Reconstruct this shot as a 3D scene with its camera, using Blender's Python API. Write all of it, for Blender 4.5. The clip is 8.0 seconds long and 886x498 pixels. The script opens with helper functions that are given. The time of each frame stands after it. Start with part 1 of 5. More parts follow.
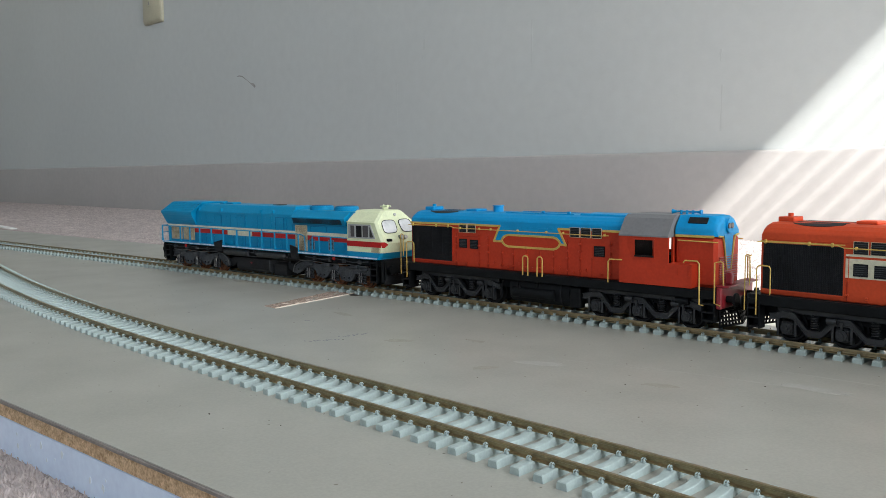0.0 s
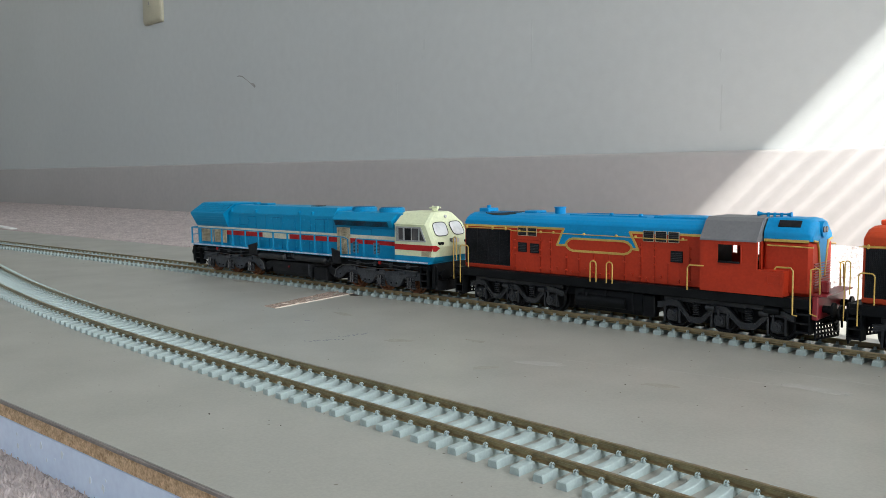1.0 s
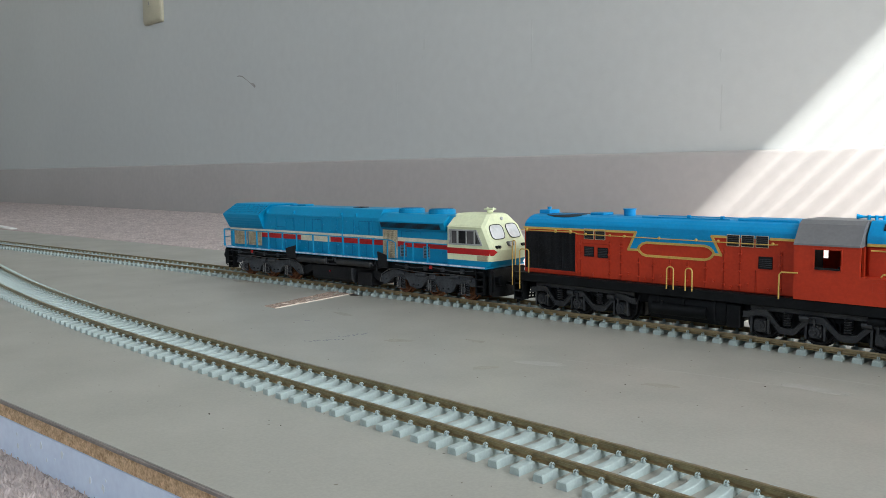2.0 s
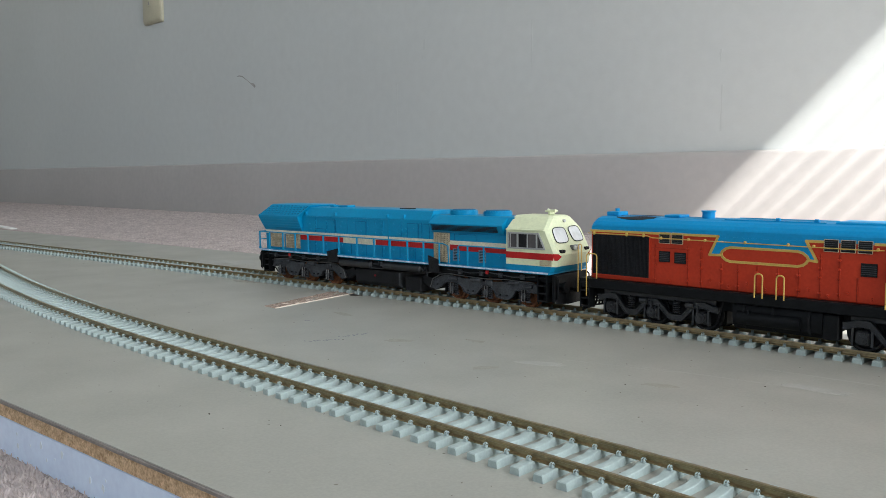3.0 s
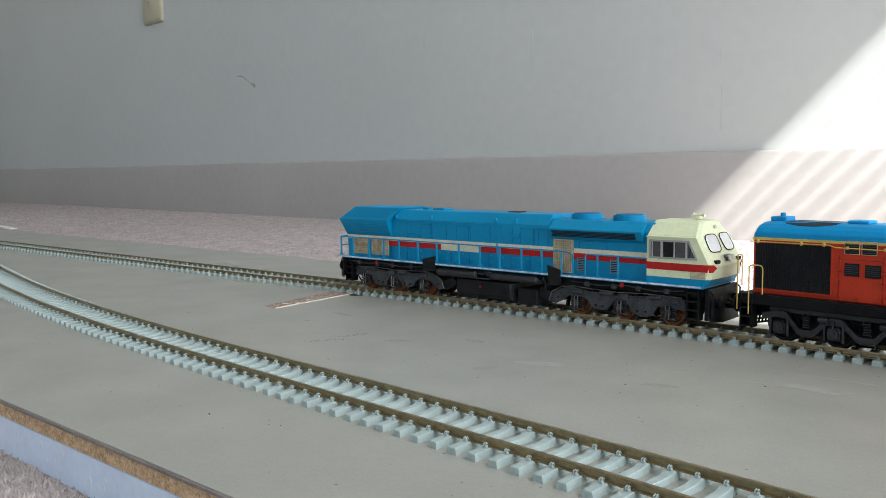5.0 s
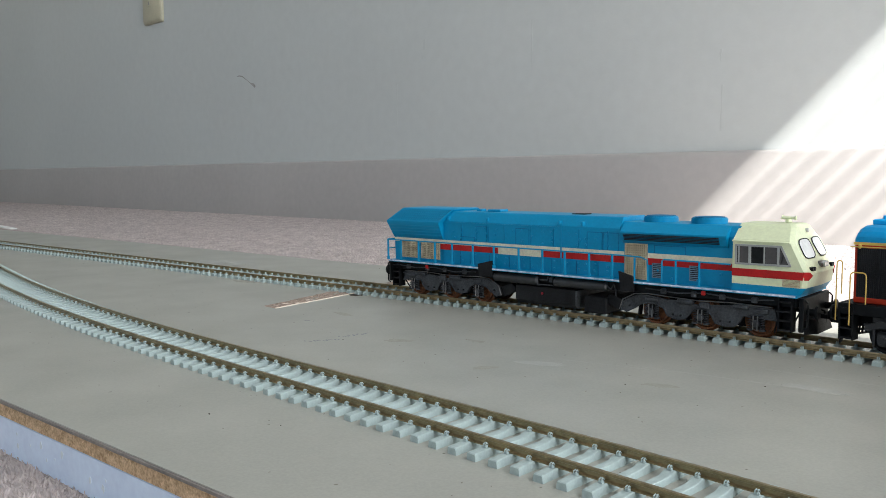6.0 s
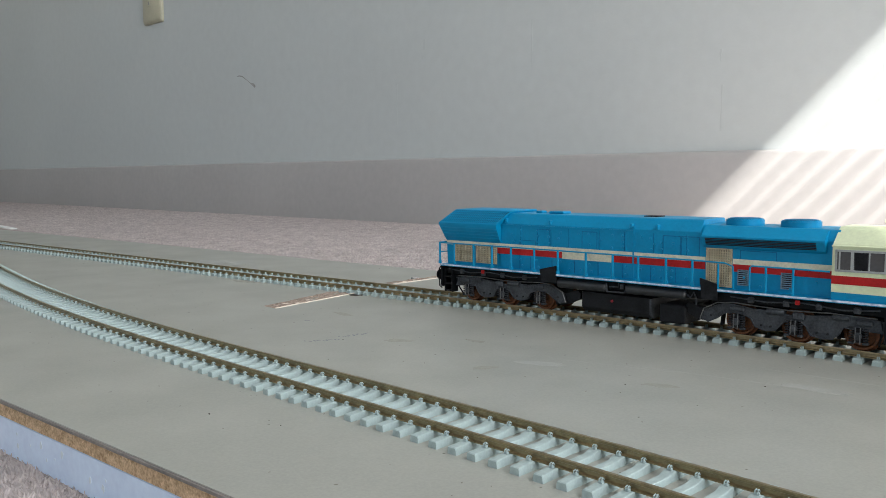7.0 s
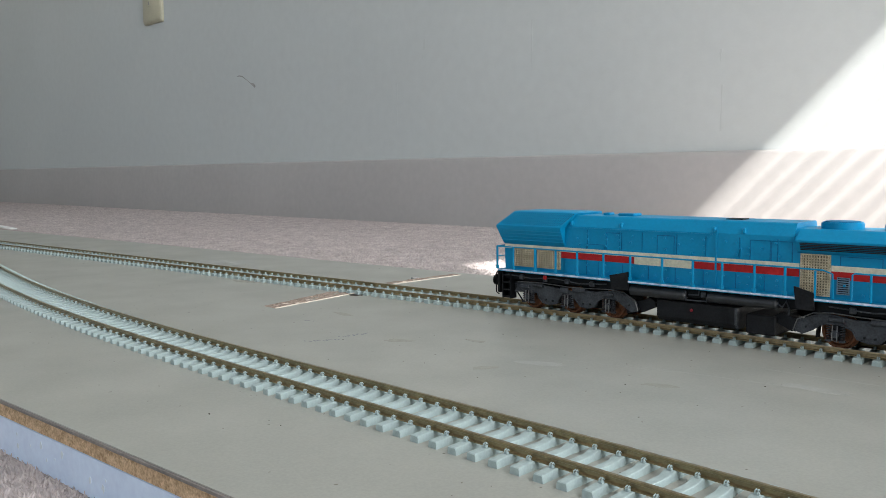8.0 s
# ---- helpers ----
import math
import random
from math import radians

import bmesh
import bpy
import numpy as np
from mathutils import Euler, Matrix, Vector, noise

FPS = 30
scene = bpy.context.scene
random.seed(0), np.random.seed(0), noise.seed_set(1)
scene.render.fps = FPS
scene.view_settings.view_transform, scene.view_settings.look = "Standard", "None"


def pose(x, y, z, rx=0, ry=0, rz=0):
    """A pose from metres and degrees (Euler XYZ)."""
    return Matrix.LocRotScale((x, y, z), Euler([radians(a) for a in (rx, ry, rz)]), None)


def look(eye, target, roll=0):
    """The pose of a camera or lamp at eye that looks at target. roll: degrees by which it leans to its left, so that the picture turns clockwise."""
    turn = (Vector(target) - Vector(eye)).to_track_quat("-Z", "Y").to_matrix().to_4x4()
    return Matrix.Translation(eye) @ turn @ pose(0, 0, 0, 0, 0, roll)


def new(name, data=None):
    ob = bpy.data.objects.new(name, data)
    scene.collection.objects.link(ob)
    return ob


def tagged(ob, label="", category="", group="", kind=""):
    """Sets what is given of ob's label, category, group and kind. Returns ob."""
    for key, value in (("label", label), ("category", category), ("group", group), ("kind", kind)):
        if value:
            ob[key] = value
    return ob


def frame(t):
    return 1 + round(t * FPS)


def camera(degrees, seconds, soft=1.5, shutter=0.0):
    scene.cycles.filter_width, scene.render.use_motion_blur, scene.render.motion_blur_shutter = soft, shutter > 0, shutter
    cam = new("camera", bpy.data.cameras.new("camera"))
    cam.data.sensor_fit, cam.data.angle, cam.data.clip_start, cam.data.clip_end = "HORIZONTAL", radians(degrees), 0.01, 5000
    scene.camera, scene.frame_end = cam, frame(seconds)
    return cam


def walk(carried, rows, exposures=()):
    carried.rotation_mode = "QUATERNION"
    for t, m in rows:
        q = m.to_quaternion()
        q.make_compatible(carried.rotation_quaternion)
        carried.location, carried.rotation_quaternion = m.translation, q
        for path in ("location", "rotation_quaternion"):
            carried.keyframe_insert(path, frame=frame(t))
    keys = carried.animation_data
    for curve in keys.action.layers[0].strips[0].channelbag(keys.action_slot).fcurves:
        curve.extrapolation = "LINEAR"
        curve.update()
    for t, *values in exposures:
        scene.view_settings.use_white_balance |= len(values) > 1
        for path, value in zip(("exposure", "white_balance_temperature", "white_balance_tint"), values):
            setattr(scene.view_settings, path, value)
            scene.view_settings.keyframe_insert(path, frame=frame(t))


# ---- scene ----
# All lengths below are in millimetres unless a name says otherwise; meshes are scaled to metres when they are linked.
MM = 0.001

# ---- camera: stands still ----
EYE = Vector((0.0, 0.0, 63.5)) * MM
YAW, PITCH = -0.873073, 0.094011
AHEAD = Vector((math.sin(YAW) * math.cos(PITCH), math.cos(YAW) * math.cos(PITCH), -math.sin(PITCH)))
cam = camera(56.5, 8.0, soft=0.8)
STAND = look(EYE, EYE + AHEAD, -0.601)
walk(cam, [(0.0, STAND), (8.0, STAND)], exposures=[(0.0, 1.38), (3.0, 1.41), (6.0, 1.43), (8.0, 1.46)])

# ---- the room's own axes: t along the back wall, n towards it ----
TURN = 6.0
ROOM = pose(0, 0, 0, 0, 0, TURN)
FLOOR_Z = -22.2
WALL_N = 950.0
LEFT_T, RIGHT_T, NEAR_N, CEIL_Z = -3700.0, 1524.0, -2600.0, 2400.0
DOOR_N0, DOOR_N1, DOOR_TOP = -655.0, 900.0, 2064.0

# ---- world and lights ----
world = bpy.data.worlds.new("daylight")
scene.world = world
world.use_nodes = True
wn = world.node_tree.nodes
sky = wn.new("ShaderNodeTexSky")
sky.sky_type, sky.sun_disc = "NISHITA", False
SUN_WAY = ROOM.to_3x3() @ Vector((-1.0, math.tan(radians(30)), -1.0)).normalized()
sky.sun_elevation = math.asin(-SUN_WAY.z)
sky.sun_rotation = math.atan2(-SUN_WAY.x, -SUN_WAY.y)
world.node_tree.links.new(sky.outputs[0], wn["Background"].inputs[0])
wn["Background"].inputs[1].default_value = 0.1

sun = new("sun", bpy.data.lights.new("sun", "SUN"))
sun.data.energy, sun.data.angle, sun.data.color = 4.3, radians(0.34), (1.0, 0.98, 0.95)
sun.matrix_world = look((0, 0, 3), Vector((0, 0, 3)) + SUN_WAY)


def window_light(name, at, towards, wide, high, watts, color):
    """The sky's light in a window's opening, in the room's axes."""
    ob = new(name, bpy.data.lights.new(name, "AREA"))
    ob.data.shape, ob.data.size, ob.data.size_y = "RECTANGLE", wide * MM, high * MM
    ob.data.energy, ob.data.color = watts, color
    a, b = Vector(at) * MM, Vector(towards) * MM
    ob.matrix_world = ROOM @ look(a, b)
    return ob


window_light("door_skylight", (1495, 130, 1050), (0, 130, 500), 1500, 1900, 14.5, (0.93, 0.97, 1.0))
# unseen window assumed behind the camera, added as fill for sides facing it
window_light("window_fill_light", (-900, -2570, 1350), (-900, 0, 700), 2200, 1400, 4.3, (0.95, 0.98, 1.0))


# ---- materials ----
def material(name, color, rough=0.5, metal=0.0, dirt=0.12, fine=900.0, coarse=90.0, bump=0.0, bump_scale=1500.0, dark=None, spread=0.0, coat=0.0, gloss=0.5):
    """A procedural surface: its colour wanders at two scales towards a darker one, its gloss follows, and fine relief is added."""
    m = bpy.data.materials.new(name)
    m.use_nodes = True
    n, l = m.node_tree.nodes, m.node_tree.links
    b = n["Principled BSDF"]
    b.inputs["Roughness"].default_value, b.inputs["Metallic"].default_value = rough, metal
    b.inputs["Coat Weight"].default_value, b.inputs["Specular IOR Level"].default_value = coat, gloss
    co = n.new("ShaderNodeTexCoord")
    big, small = n.new("ShaderNodeTexNoise"), n.new("ShaderNodeTexNoise")
    big.inputs["Scale"].default_value, small.inputs["Scale"].default_value = coarse, fine
    big.inputs["Detail"].default_value, small.inputs["Detail"].default_value = 5.0, 3.0
    for x in (big, small):
        l.new(co.outputs["Object"], x.inputs["Vector"])
    add = n.new("ShaderNodeMath")
    add.operation = "MULTIPLY_ADD"
    add.inputs[1].default_value, add.inputs[2].default_value = 0.5, 0.0
    l.new(small.outputs["Fac"], add.inputs[0])
    half = n.new("ShaderNodeMath")
    half.operation = "MULTIPLY_ADD"
    half.inputs[1].default_value = 0.5
    l.new(big.outputs["Fac"], half.inputs[0])
    l.new(add.outputs[0], half.inputs[2])
    ramp = n.new("ShaderNodeMapRange")
    ramp.inputs["From Min"].default_value, ramp.inputs["From Max"].default_value = 0.35, 0.65
    l.new(half.outputs[0], ramp.inputs["Value"])
    mix = n.new("ShaderNodeMix")
    mix.data_type = "RGBA"
    low = dark or tuple(c * (1 - 2.2 * dirt) for c in color)
    high = tuple(min(1.0, c * (1 + dirt)) for c in color)
    mix.inputs["A"].default_value, mix.inputs["B"].default_value = (*low, 1), (*high, 1)
    l.new(ramp.outputs[0], mix.inputs["Factor"])
    out = mix.outputs["Result"]
    if spread:
        info, hsv, rng = n.new("ShaderNodeObjectInfo"), n.new("ShaderNodeHueSaturation"), n.new("ShaderNodeMapRange")
        rng.inputs["To Min"].default_value, rng.inputs["To Max"].default_value = 1 - spread, 1 + spread
        l.new(info.outputs["Random"], rng.inputs["Value"])
        l.new(rng.outputs[0], hsv.inputs["Value"])
        l.new(out, hsv.inputs["Color"])
        out = hsv.outputs["Color"]
    l.new(out, b.inputs["Base Color"])
    rr = n.new("ShaderNodeMapRange")
    rr.inputs["To Min"].default_value, rr.inputs["To Max"].default_value = min(1, rough + 0.08), max(0.02, rough - 0.06)
    l.new(big.outputs["Fac"], rr.inputs["Value"])
    l.new(rr.outputs[0], b.inputs["Roughness"])
    if bump:
        relief, bn = n.new("ShaderNodeTexNoise"), n.new("ShaderNodeBump")
        relief.inputs["Scale"].default_value, relief.inputs["Detail"].default_value = bump_scale, 4.0
        l.new(co.outputs["Object"], relief.inputs["Vector"])
        l.new(relief.outputs["Fac"], bn.inputs["Height"])
        bn.inputs["Strength"].default_value, bn.inputs["Distance"].default_value = min(1.0, bump), 0.001
        l.new(bn.outputs["Normal"], b.inputs["Normal"])
    return m


M_WALL = material("wall_paint", (0.51, 0.537, 0.524), 0.6, dirt=0.02, fine=60, coarse=3, bump=0.15, bump_scale=260)
M_SKIRT = material("baseboard_paint", (0.402, 0.384, 0.368), 0.5, dirt=0.03, fine=80, coarse=6, bump=0.08, bump_scale=120)
M_CEIL = material("ceiling_paint", (0.86, 0.86, 0.85), 0.8, dirt=0.02, fine=40, coarse=2)
M_CARPET = material("carpet_pile", (0.54, 0.47, 0.44), 0.95, dirt=0.2, fine=230, coarse=70, bump=1.0, bump_scale=200, dark=(0.36, 0.31, 0.285))
M_BOARD = material("board_laminate", (0.354, 0.352, 0.308), 0.36, dirt=0.055, fine=1300, coarse=34, bump=0.012, bump_scale=900)
M_CHIP = material("chipboard", (0.62, 0.45, 0.28), 0.85, dirt=0.25, fine=1500, coarse=420, bump=0.6, bump_scale=1400, dark=(0.32, 0.2, 0.1))
M_FOAM = material("foam_sheet", (0.67, 0.80, 1.0), 0.3, dirt=0.04, fine=400, coarse=60, bump=0.1, bump_scale=300)
# near-white colour for the painted glints on the foam's face
M_GLINT = material("foam_glint", (0.80, 0.89, 0.99), 0.25, dirt=0.05, fine=500, coarse=120)
M_DARKEDGE = material("laminate_edge", (0.24, 0.215, 0.195), 0.6, dirt=0.15)
M_SLEEPER = material("concrete_sleeper", (0.39, 0.472, 0.457), 0.55, dirt=0.06, fine=1500, coarse=120)
M_RAIL = material("rail_metal", (0.30, 0.235, 0.13), 0.34, metal=0.75, dirt=0.12, fine=900, coarse=150)
M_GLASSWHITE = material("white_plastic", (0.8, 0.8, 0.78), 0.4, dirt=0.03)


# ---- mesh helpers ----
def box(bm, x0, x1, y0, y1, z0, z1, bevel=0.0):
    """Adds a box, its edges bevelled."""
    vs = [bm.verts.new((x, y, z)) for x in (x0, x1) for y in (y0, y1) for z in (z0, z1)]
    fs = [bm.faces.new([vs[i] for i in q]) for q in ((0, 1, 3, 2), (4, 6, 7, 5), (0, 4, 5, 1), (2, 3, 7, 6), (0, 2, 6, 4), (1, 5, 7, 3))]
    if bevel:
        es = list({e for f in fs for e in f.edges})
        bmesh.ops.bevel(bm, geom=es, offset=bevel, segments=1, affect="EDGES", clamp_overlap=True)
    return bm


def loft(bm, rings, caps=True):
    """Skins closed rings of equal length, one after the other."""
    rows = [[bm.verts.new(p) for p in r] for r in rings]
    k = len(rows[0])
    for a, b in zip(rows, rows[1:]):
        for i in range(k):
            bm.faces.new((a[i], a[(i + 1) % k], b[(i + 1) % k], b[i]))
    if caps:
        bm.faces.new(list(reversed(rows[0])))
        bm.faces.new(rows[-1])
    return bm


def prism_y(bm, outline, y0, y1):
    """An outline in x and z, drawn out from y0 to y1."""
    return loft(bm, [[(x, y0, z) for x, z in outline], [(x, y1, z) for x, z in outline]])


def prism_x(bm, outline, x0, x1):
    """An outline in y and z, drawn out from x0 to x1."""
    return loft(bm, [[(x0, y, z) for y, z in outline], [(x1, y, z) for y, z in outline]])


def rod(bm, a, b, r, n=10, r2=None):
    """A round bar from a to b."""
    a, b = Vector(a), Vector(b)
    d = (b - a).normalized()
    u = d.orthogonal().normalized()
    w = d.cross(u)
    turn = [2 * math.pi * i / n for i in range(n)]
    return loft(bm, [[p + q * (math.cos(k) * u + math.sin(k) * w) for k in turn] for p, q in ((a, r), (b, r if r2 is None else r2))])


def wire(bm, pts, r, n=6):
    """A bent round wire through the points."""
    pts = [Vector(p) for p in pts]
    rings, u = [], None
    for i, p in enumerate(pts):
        d = (pts[min(i + 1, len(pts) - 1)] - pts[max(i - 1, 0)]).normalized()
        u = (u - u.dot(d) * d).normalized() if u else d.orthogonal().normalized()
        w = d.cross(u)
        rings.append([p + r * (math.cos(2 * math.pi * k / n) * u + math.sin(2 * math.pi * k / n) * w) for k in range(n)])
    return loft(bm, rings)


def finish(bm, name, mat, smooth=0.0):
    """The bmesh as a mesh in metres."""
    bmesh.ops.recalc_face_normals(bm, faces=bm.faces)
    me = bpy.data.meshes.new(name)
    bm.to_mesh(me)
    bm.free()
    me.transform(Matrix.Scale(MM, 4))
    me.materials.append(mat)
    if smooth:
        for p in me.polygons:
            p.use_smooth = True
        me.set_sharp_from_angle(angle=radians(smooth))
    return me


def part(name, bm, mat, parent=None, label="", smooth=35.0):
    """Links a bmesh as one mesh object, under a thing or a part of it."""
    ob = new(name, finish(bm, name, mat, smooth))
    if parent:
        ob.parent = parent
    return tagged(ob, label)


def setting(name, bm, mat, label, m=None, category=""):
    ob = part(name, bm, mat, None, label)
    if m:
        ob.matrix_world = m
    return tagged(ob, category=category, kind="structure")


def B(*a, **k):
    return box(bmesh.new(), *a, **k)


# ---- the room ----
setting("floor", B(LEFT_T - 200, RIGHT_T + 200, NEAR_N - 200, WALL_N + 200, FLOOR_Z - 60, FLOOR_Z), M_CARPET, "beige and pinkish cut-pile carpet on the floor", ROOM, "carpet")
setting("wall_north", B(LEFT_T - 100, RIGHT_T + 100, WALL_N, WALL_N + 100, FLOOR_Z, CEIL_Z), M_WALL, "light grey painted wall with faint scuffs", ROOM, "wall")
# west, south and ceiling are unseen, added to close the room and bounce light
setting("wall_west", B(LEFT_T - 100, LEFT_T, NEAR_N, WALL_N, FLOOR_Z, CEIL_Z), M_WALL, "plain light grey painted wall", ROOM, "wall")
# south wall, out of view, with an opening added for the fill light
bm = bmesh.new()
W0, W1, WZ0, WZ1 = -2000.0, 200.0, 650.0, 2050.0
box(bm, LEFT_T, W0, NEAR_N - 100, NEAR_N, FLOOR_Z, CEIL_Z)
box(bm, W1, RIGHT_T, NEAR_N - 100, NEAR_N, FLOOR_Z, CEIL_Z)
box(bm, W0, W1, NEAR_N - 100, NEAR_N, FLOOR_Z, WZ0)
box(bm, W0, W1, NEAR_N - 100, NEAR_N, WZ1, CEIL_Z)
setting("wall_south", bm, M_WALL, "unseen plain light grey wall with an added window opening", ROOM, "wall")
bm = bmesh.new()
box(bm, RIGHT_T, RIGHT_T + 60, NEAR_N, DOOR_N0, FLOOR_Z, CEIL_Z)
box(bm, RIGHT_T, RIGHT_T + 60, DOOR_N1, WALL_N, FLOOR_Z, CEIL_Z)
box(bm, RIGHT_T, RIGHT_T + 60, DOOR_N0, DOOR_N1, DOOR_TOP, CEIL_Z)
setting("wall_east", bm, M_WALL, "plain light grey wall with a glass door opening", ROOM, "wall")
setting("ceiling", B(LEFT_T - 100, RIGHT_T + 160, NEAR_N - 100, WALL_N + 100, CEIL_Z, CEIL_Z + 100), M_CEIL, "plain white painted ceiling", ROOM, "ceiling")
bm = bmesh.new()
prism_x(bm, [(WALL_N, FLOOR_Z), (WALL_N - 11, FLOOR_Z), (WALL_N - 11, 79), (WALL_N - 9.5, 82.5), (WALL_N - 6, 84.0), (WALL_N, 84.5)], LEFT_T, RIGHT_T)
setting("baseboard", bm, M_SKIRT, "plain painted baseboard with a rounded top edge", ROOM, "baseboard")

# slats of the door's blind, which break up the sunlight
blind = tagged(new("venetian_blind"), "white venetian blind with open slats in the door opening", "blind")
blind.matrix_world = ROOM
slat_mesh = finish(prism_y(bmesh.new(), [(-9.95, 7.0), (-9.95, 7.4), (0, 0.4), (9.95, -6.7), (9.95, -7.1), (0, 0.0)], DOOR_N0, DOOR_N1), "slat", M_GLASSWHITE)
for i in range(73):
    s = new("slat", slat_mesh)
    s.parent = blind
    s.matrix_basis = pose((RIGHT_T + 30) * MM, 0, (DOOR_TOP - 14 - 28 * i) * MM, 0, 0, 180)

# ---- the layout board ----
DECK = pose(0, 0, 0, 0, 0, 9.1)
BOARD_Z = -4.1
BT0, BT1, BN0, BN1 = -1500.0, 420.0, 97.2, 420.0
board = tagged(new("layout_board"), "grey-beige laminated board with raw chipboard edges", "board")
board.matrix_world = DECK
part("top_sheet", B(BT0, BT1, BN0, BN1, -4.4, BOARD_Z, bevel=0.1), M_BOARD, board, "smooth grey-beige laminate surface")
part("edge_band", B(BT0 - 0.3, BT1 + 0.3, BN0 - 0.3, BN1 + 0.3, -5.6, -4.4, bevel=0.25), M_DARKEDGE, board, "dark edge band under the laminate")
part("chipboard_core", B(BT0, BT1, BN0 + 0.3, BN1 - 0.3, -9.6, -5.6), M_CHIP, board, "raw brown chipboard edge")
foam = tagged(part("foam_sheet", B(BT0, BT1, BN0 + 0.6, BN1 - 0.6, -22.0, -9.6, bevel=0.6), M_FOAM, None, "bluish white rigid foam sheet lying on the carpet"), category="foam sheet")
foam.matrix_world = DECK
rng = np.random.default_rng(3)
# thin white flakes stand for glints of light on the foam's face
for t, z, r in ((-253.8, -16.9, 1.3), (-237.6, -13.4, 1.5), (-224.4, -13.1, 1.4), (-234.4, -17.0, 0.8), (-208.5, -16.5, 1.4), (-201.5, -17.0, 1.6), (-254.1, -13.3, 0.7), (-245.0, -15.0, 0.5), (-200.0, -14.6, 0.6), (-229.0, -15.6, 0.5)):
    ring = [(t + r * rng.uniform(0.45, 0.95) * math.cos(k * 0.483) * 0.7, z + r * rng.uniform(0.45, 0.95) * math.sin(k * 0.483)) for k in range(13)]
    part("glint_flake", prism_y(bmesh.new(), ring, BN0 + 0.52, BN0 + 0.8), M_GLINT, foam, "white flake painted as a glint on the foam")


# ---- tracks ----
def far_line(x):
    """The centre line of the track under the locomotives: y and heading at x."""
    c = min(max(x, -560.0), 130.0)
    y = 305.054 - 0.000760185 * c * c / 2 - 1.67183e-6 * c ** 3 / 6
    s = -0.000760185 * c - 1.67183e-6 * c * c / 2
    return y + s * (x - c), math.atan(s)


def near_line(x):
    """The centre line of the empty track before it."""
    c = min(max(x, -660.0), -85.0)
    k = c / 100
    y = (((-0.0756451 * k - 1.32319) * k - 6.09077) * k - 0.875894) * k + 147.367
    s = (((-0.3025804 * k - 3.96957) * k - 12.18154) * k - 0.875894) / 100
    return y + s * (x - c), math.atan(s)


def rail_ring(line, x, off):
    """The rail's section at x on that line."""
    y, h = line(x)
    p, side = Vector((x + off * math.sin(h), y - off * math.cos(h), 0)), Vector((math.sin(h), -math.cos(h), 0))
    shape = [(-0.42, 0), (0.42, 0), (0.48, -0.2), (0.42, -0.65), (0.2, -0.8), (0.2, -1.6), (0.9, -1.85), (0.9, -2.1), (-0.9, -2.1), (-0.9, -1.85), (-0.2, -1.6), (-0.2, -0.8), (-0.42, -0.65), (-0.48, -0.2)]
    return [p + w * side + Vector((0, 0, z)) for w, z in shape]


def sleeper_shape(end, broad):
    """A concrete sleeper with a dished middle and four sprung rail clips; end: half its length; broad: half its breadth there."""
    bm = bmesh.new()
    rings = []
    for y, top, half in ((end, 2.45, broad), (end - 0.25, 2.25, broad), (10.2, 2.12, broad), (6.4, 2.06, 1.35), (4.2, 2.6, 1.2)):
        rings.append((-y, -top, half))
    rings += [(-y, z, half) for y, z, half in reversed(rings)]
    loft(bm, [[(-half - 0.2, y, BOARD_Z), (-half, y, top - 0.15), (-half + 0.2, y, top), (half - 0.2, y, top), (half, y, top - 0.15), (half + 0.2, y, BOARD_Z)] for y, top, half in rings])
    for side in (-1, 1):
        for d in (-1, 1):
            y = side * 8.25 + d * 1.5
            box(bm, -0.5, 0.5, y - 0.35, y + 0.35, -2.15, -1.55)
            for x in (-0.32, 0.32):
                wire(bm, [(x, y + d * 0.35, -1.9), (x, y + d * 0.3, -1.2), (x * 0.8, y - d * 0.2, -1.0), (x * 0.7, y - d * 0.7, -1.5)], 0.17, 5)
    return finish(bm, "sleeper", M_SLEEPER, 30)


NEAR_START = -258.6
for _ in range(125):
    NEAR_START -= 6.5556 * math.cos(near_line(NEAR_START)[1])


def lay_track(line, x0, x1, pitch, label, arc, end, broad):
    track = tagged(new("model_track"), label, "track", "model tracks")
    for s in (-1, 1):
        n = int((x1 - x0) / 12)
        part("rail", loft(bmesh.new(), [rail_ring(line, x0 + (x1 - x0) * i / n, s * 8.25) for i in range(n + 1)]), M_RAIL, track, "brown weathered metal rail")
    tie = sleeper_shape(end, broad)
    x = x0
    while x < x1:
        y, h = line(x)
        o = new("sleeper", tie)
        o.parent = track
        o.matrix_basis = pose(x * MM, y * MM, 0, 0, 0, math.degrees(h) + random.uniform(-0.6, 0.6))
        x += pitch * math.cos(h) if arc else pitch
    return track


lay_track(far_line, -296.8 - 150 * 6.4176, 330, 6.4176, "curved model railway track with grey sleepers, carrying the locomotives", False, 11.4, 1.45)
lay_track(near_line, NEAR_START, 60, 6.5556, "empty curved model railway track with pale grey sleepers", True, 14.8, 1.25)


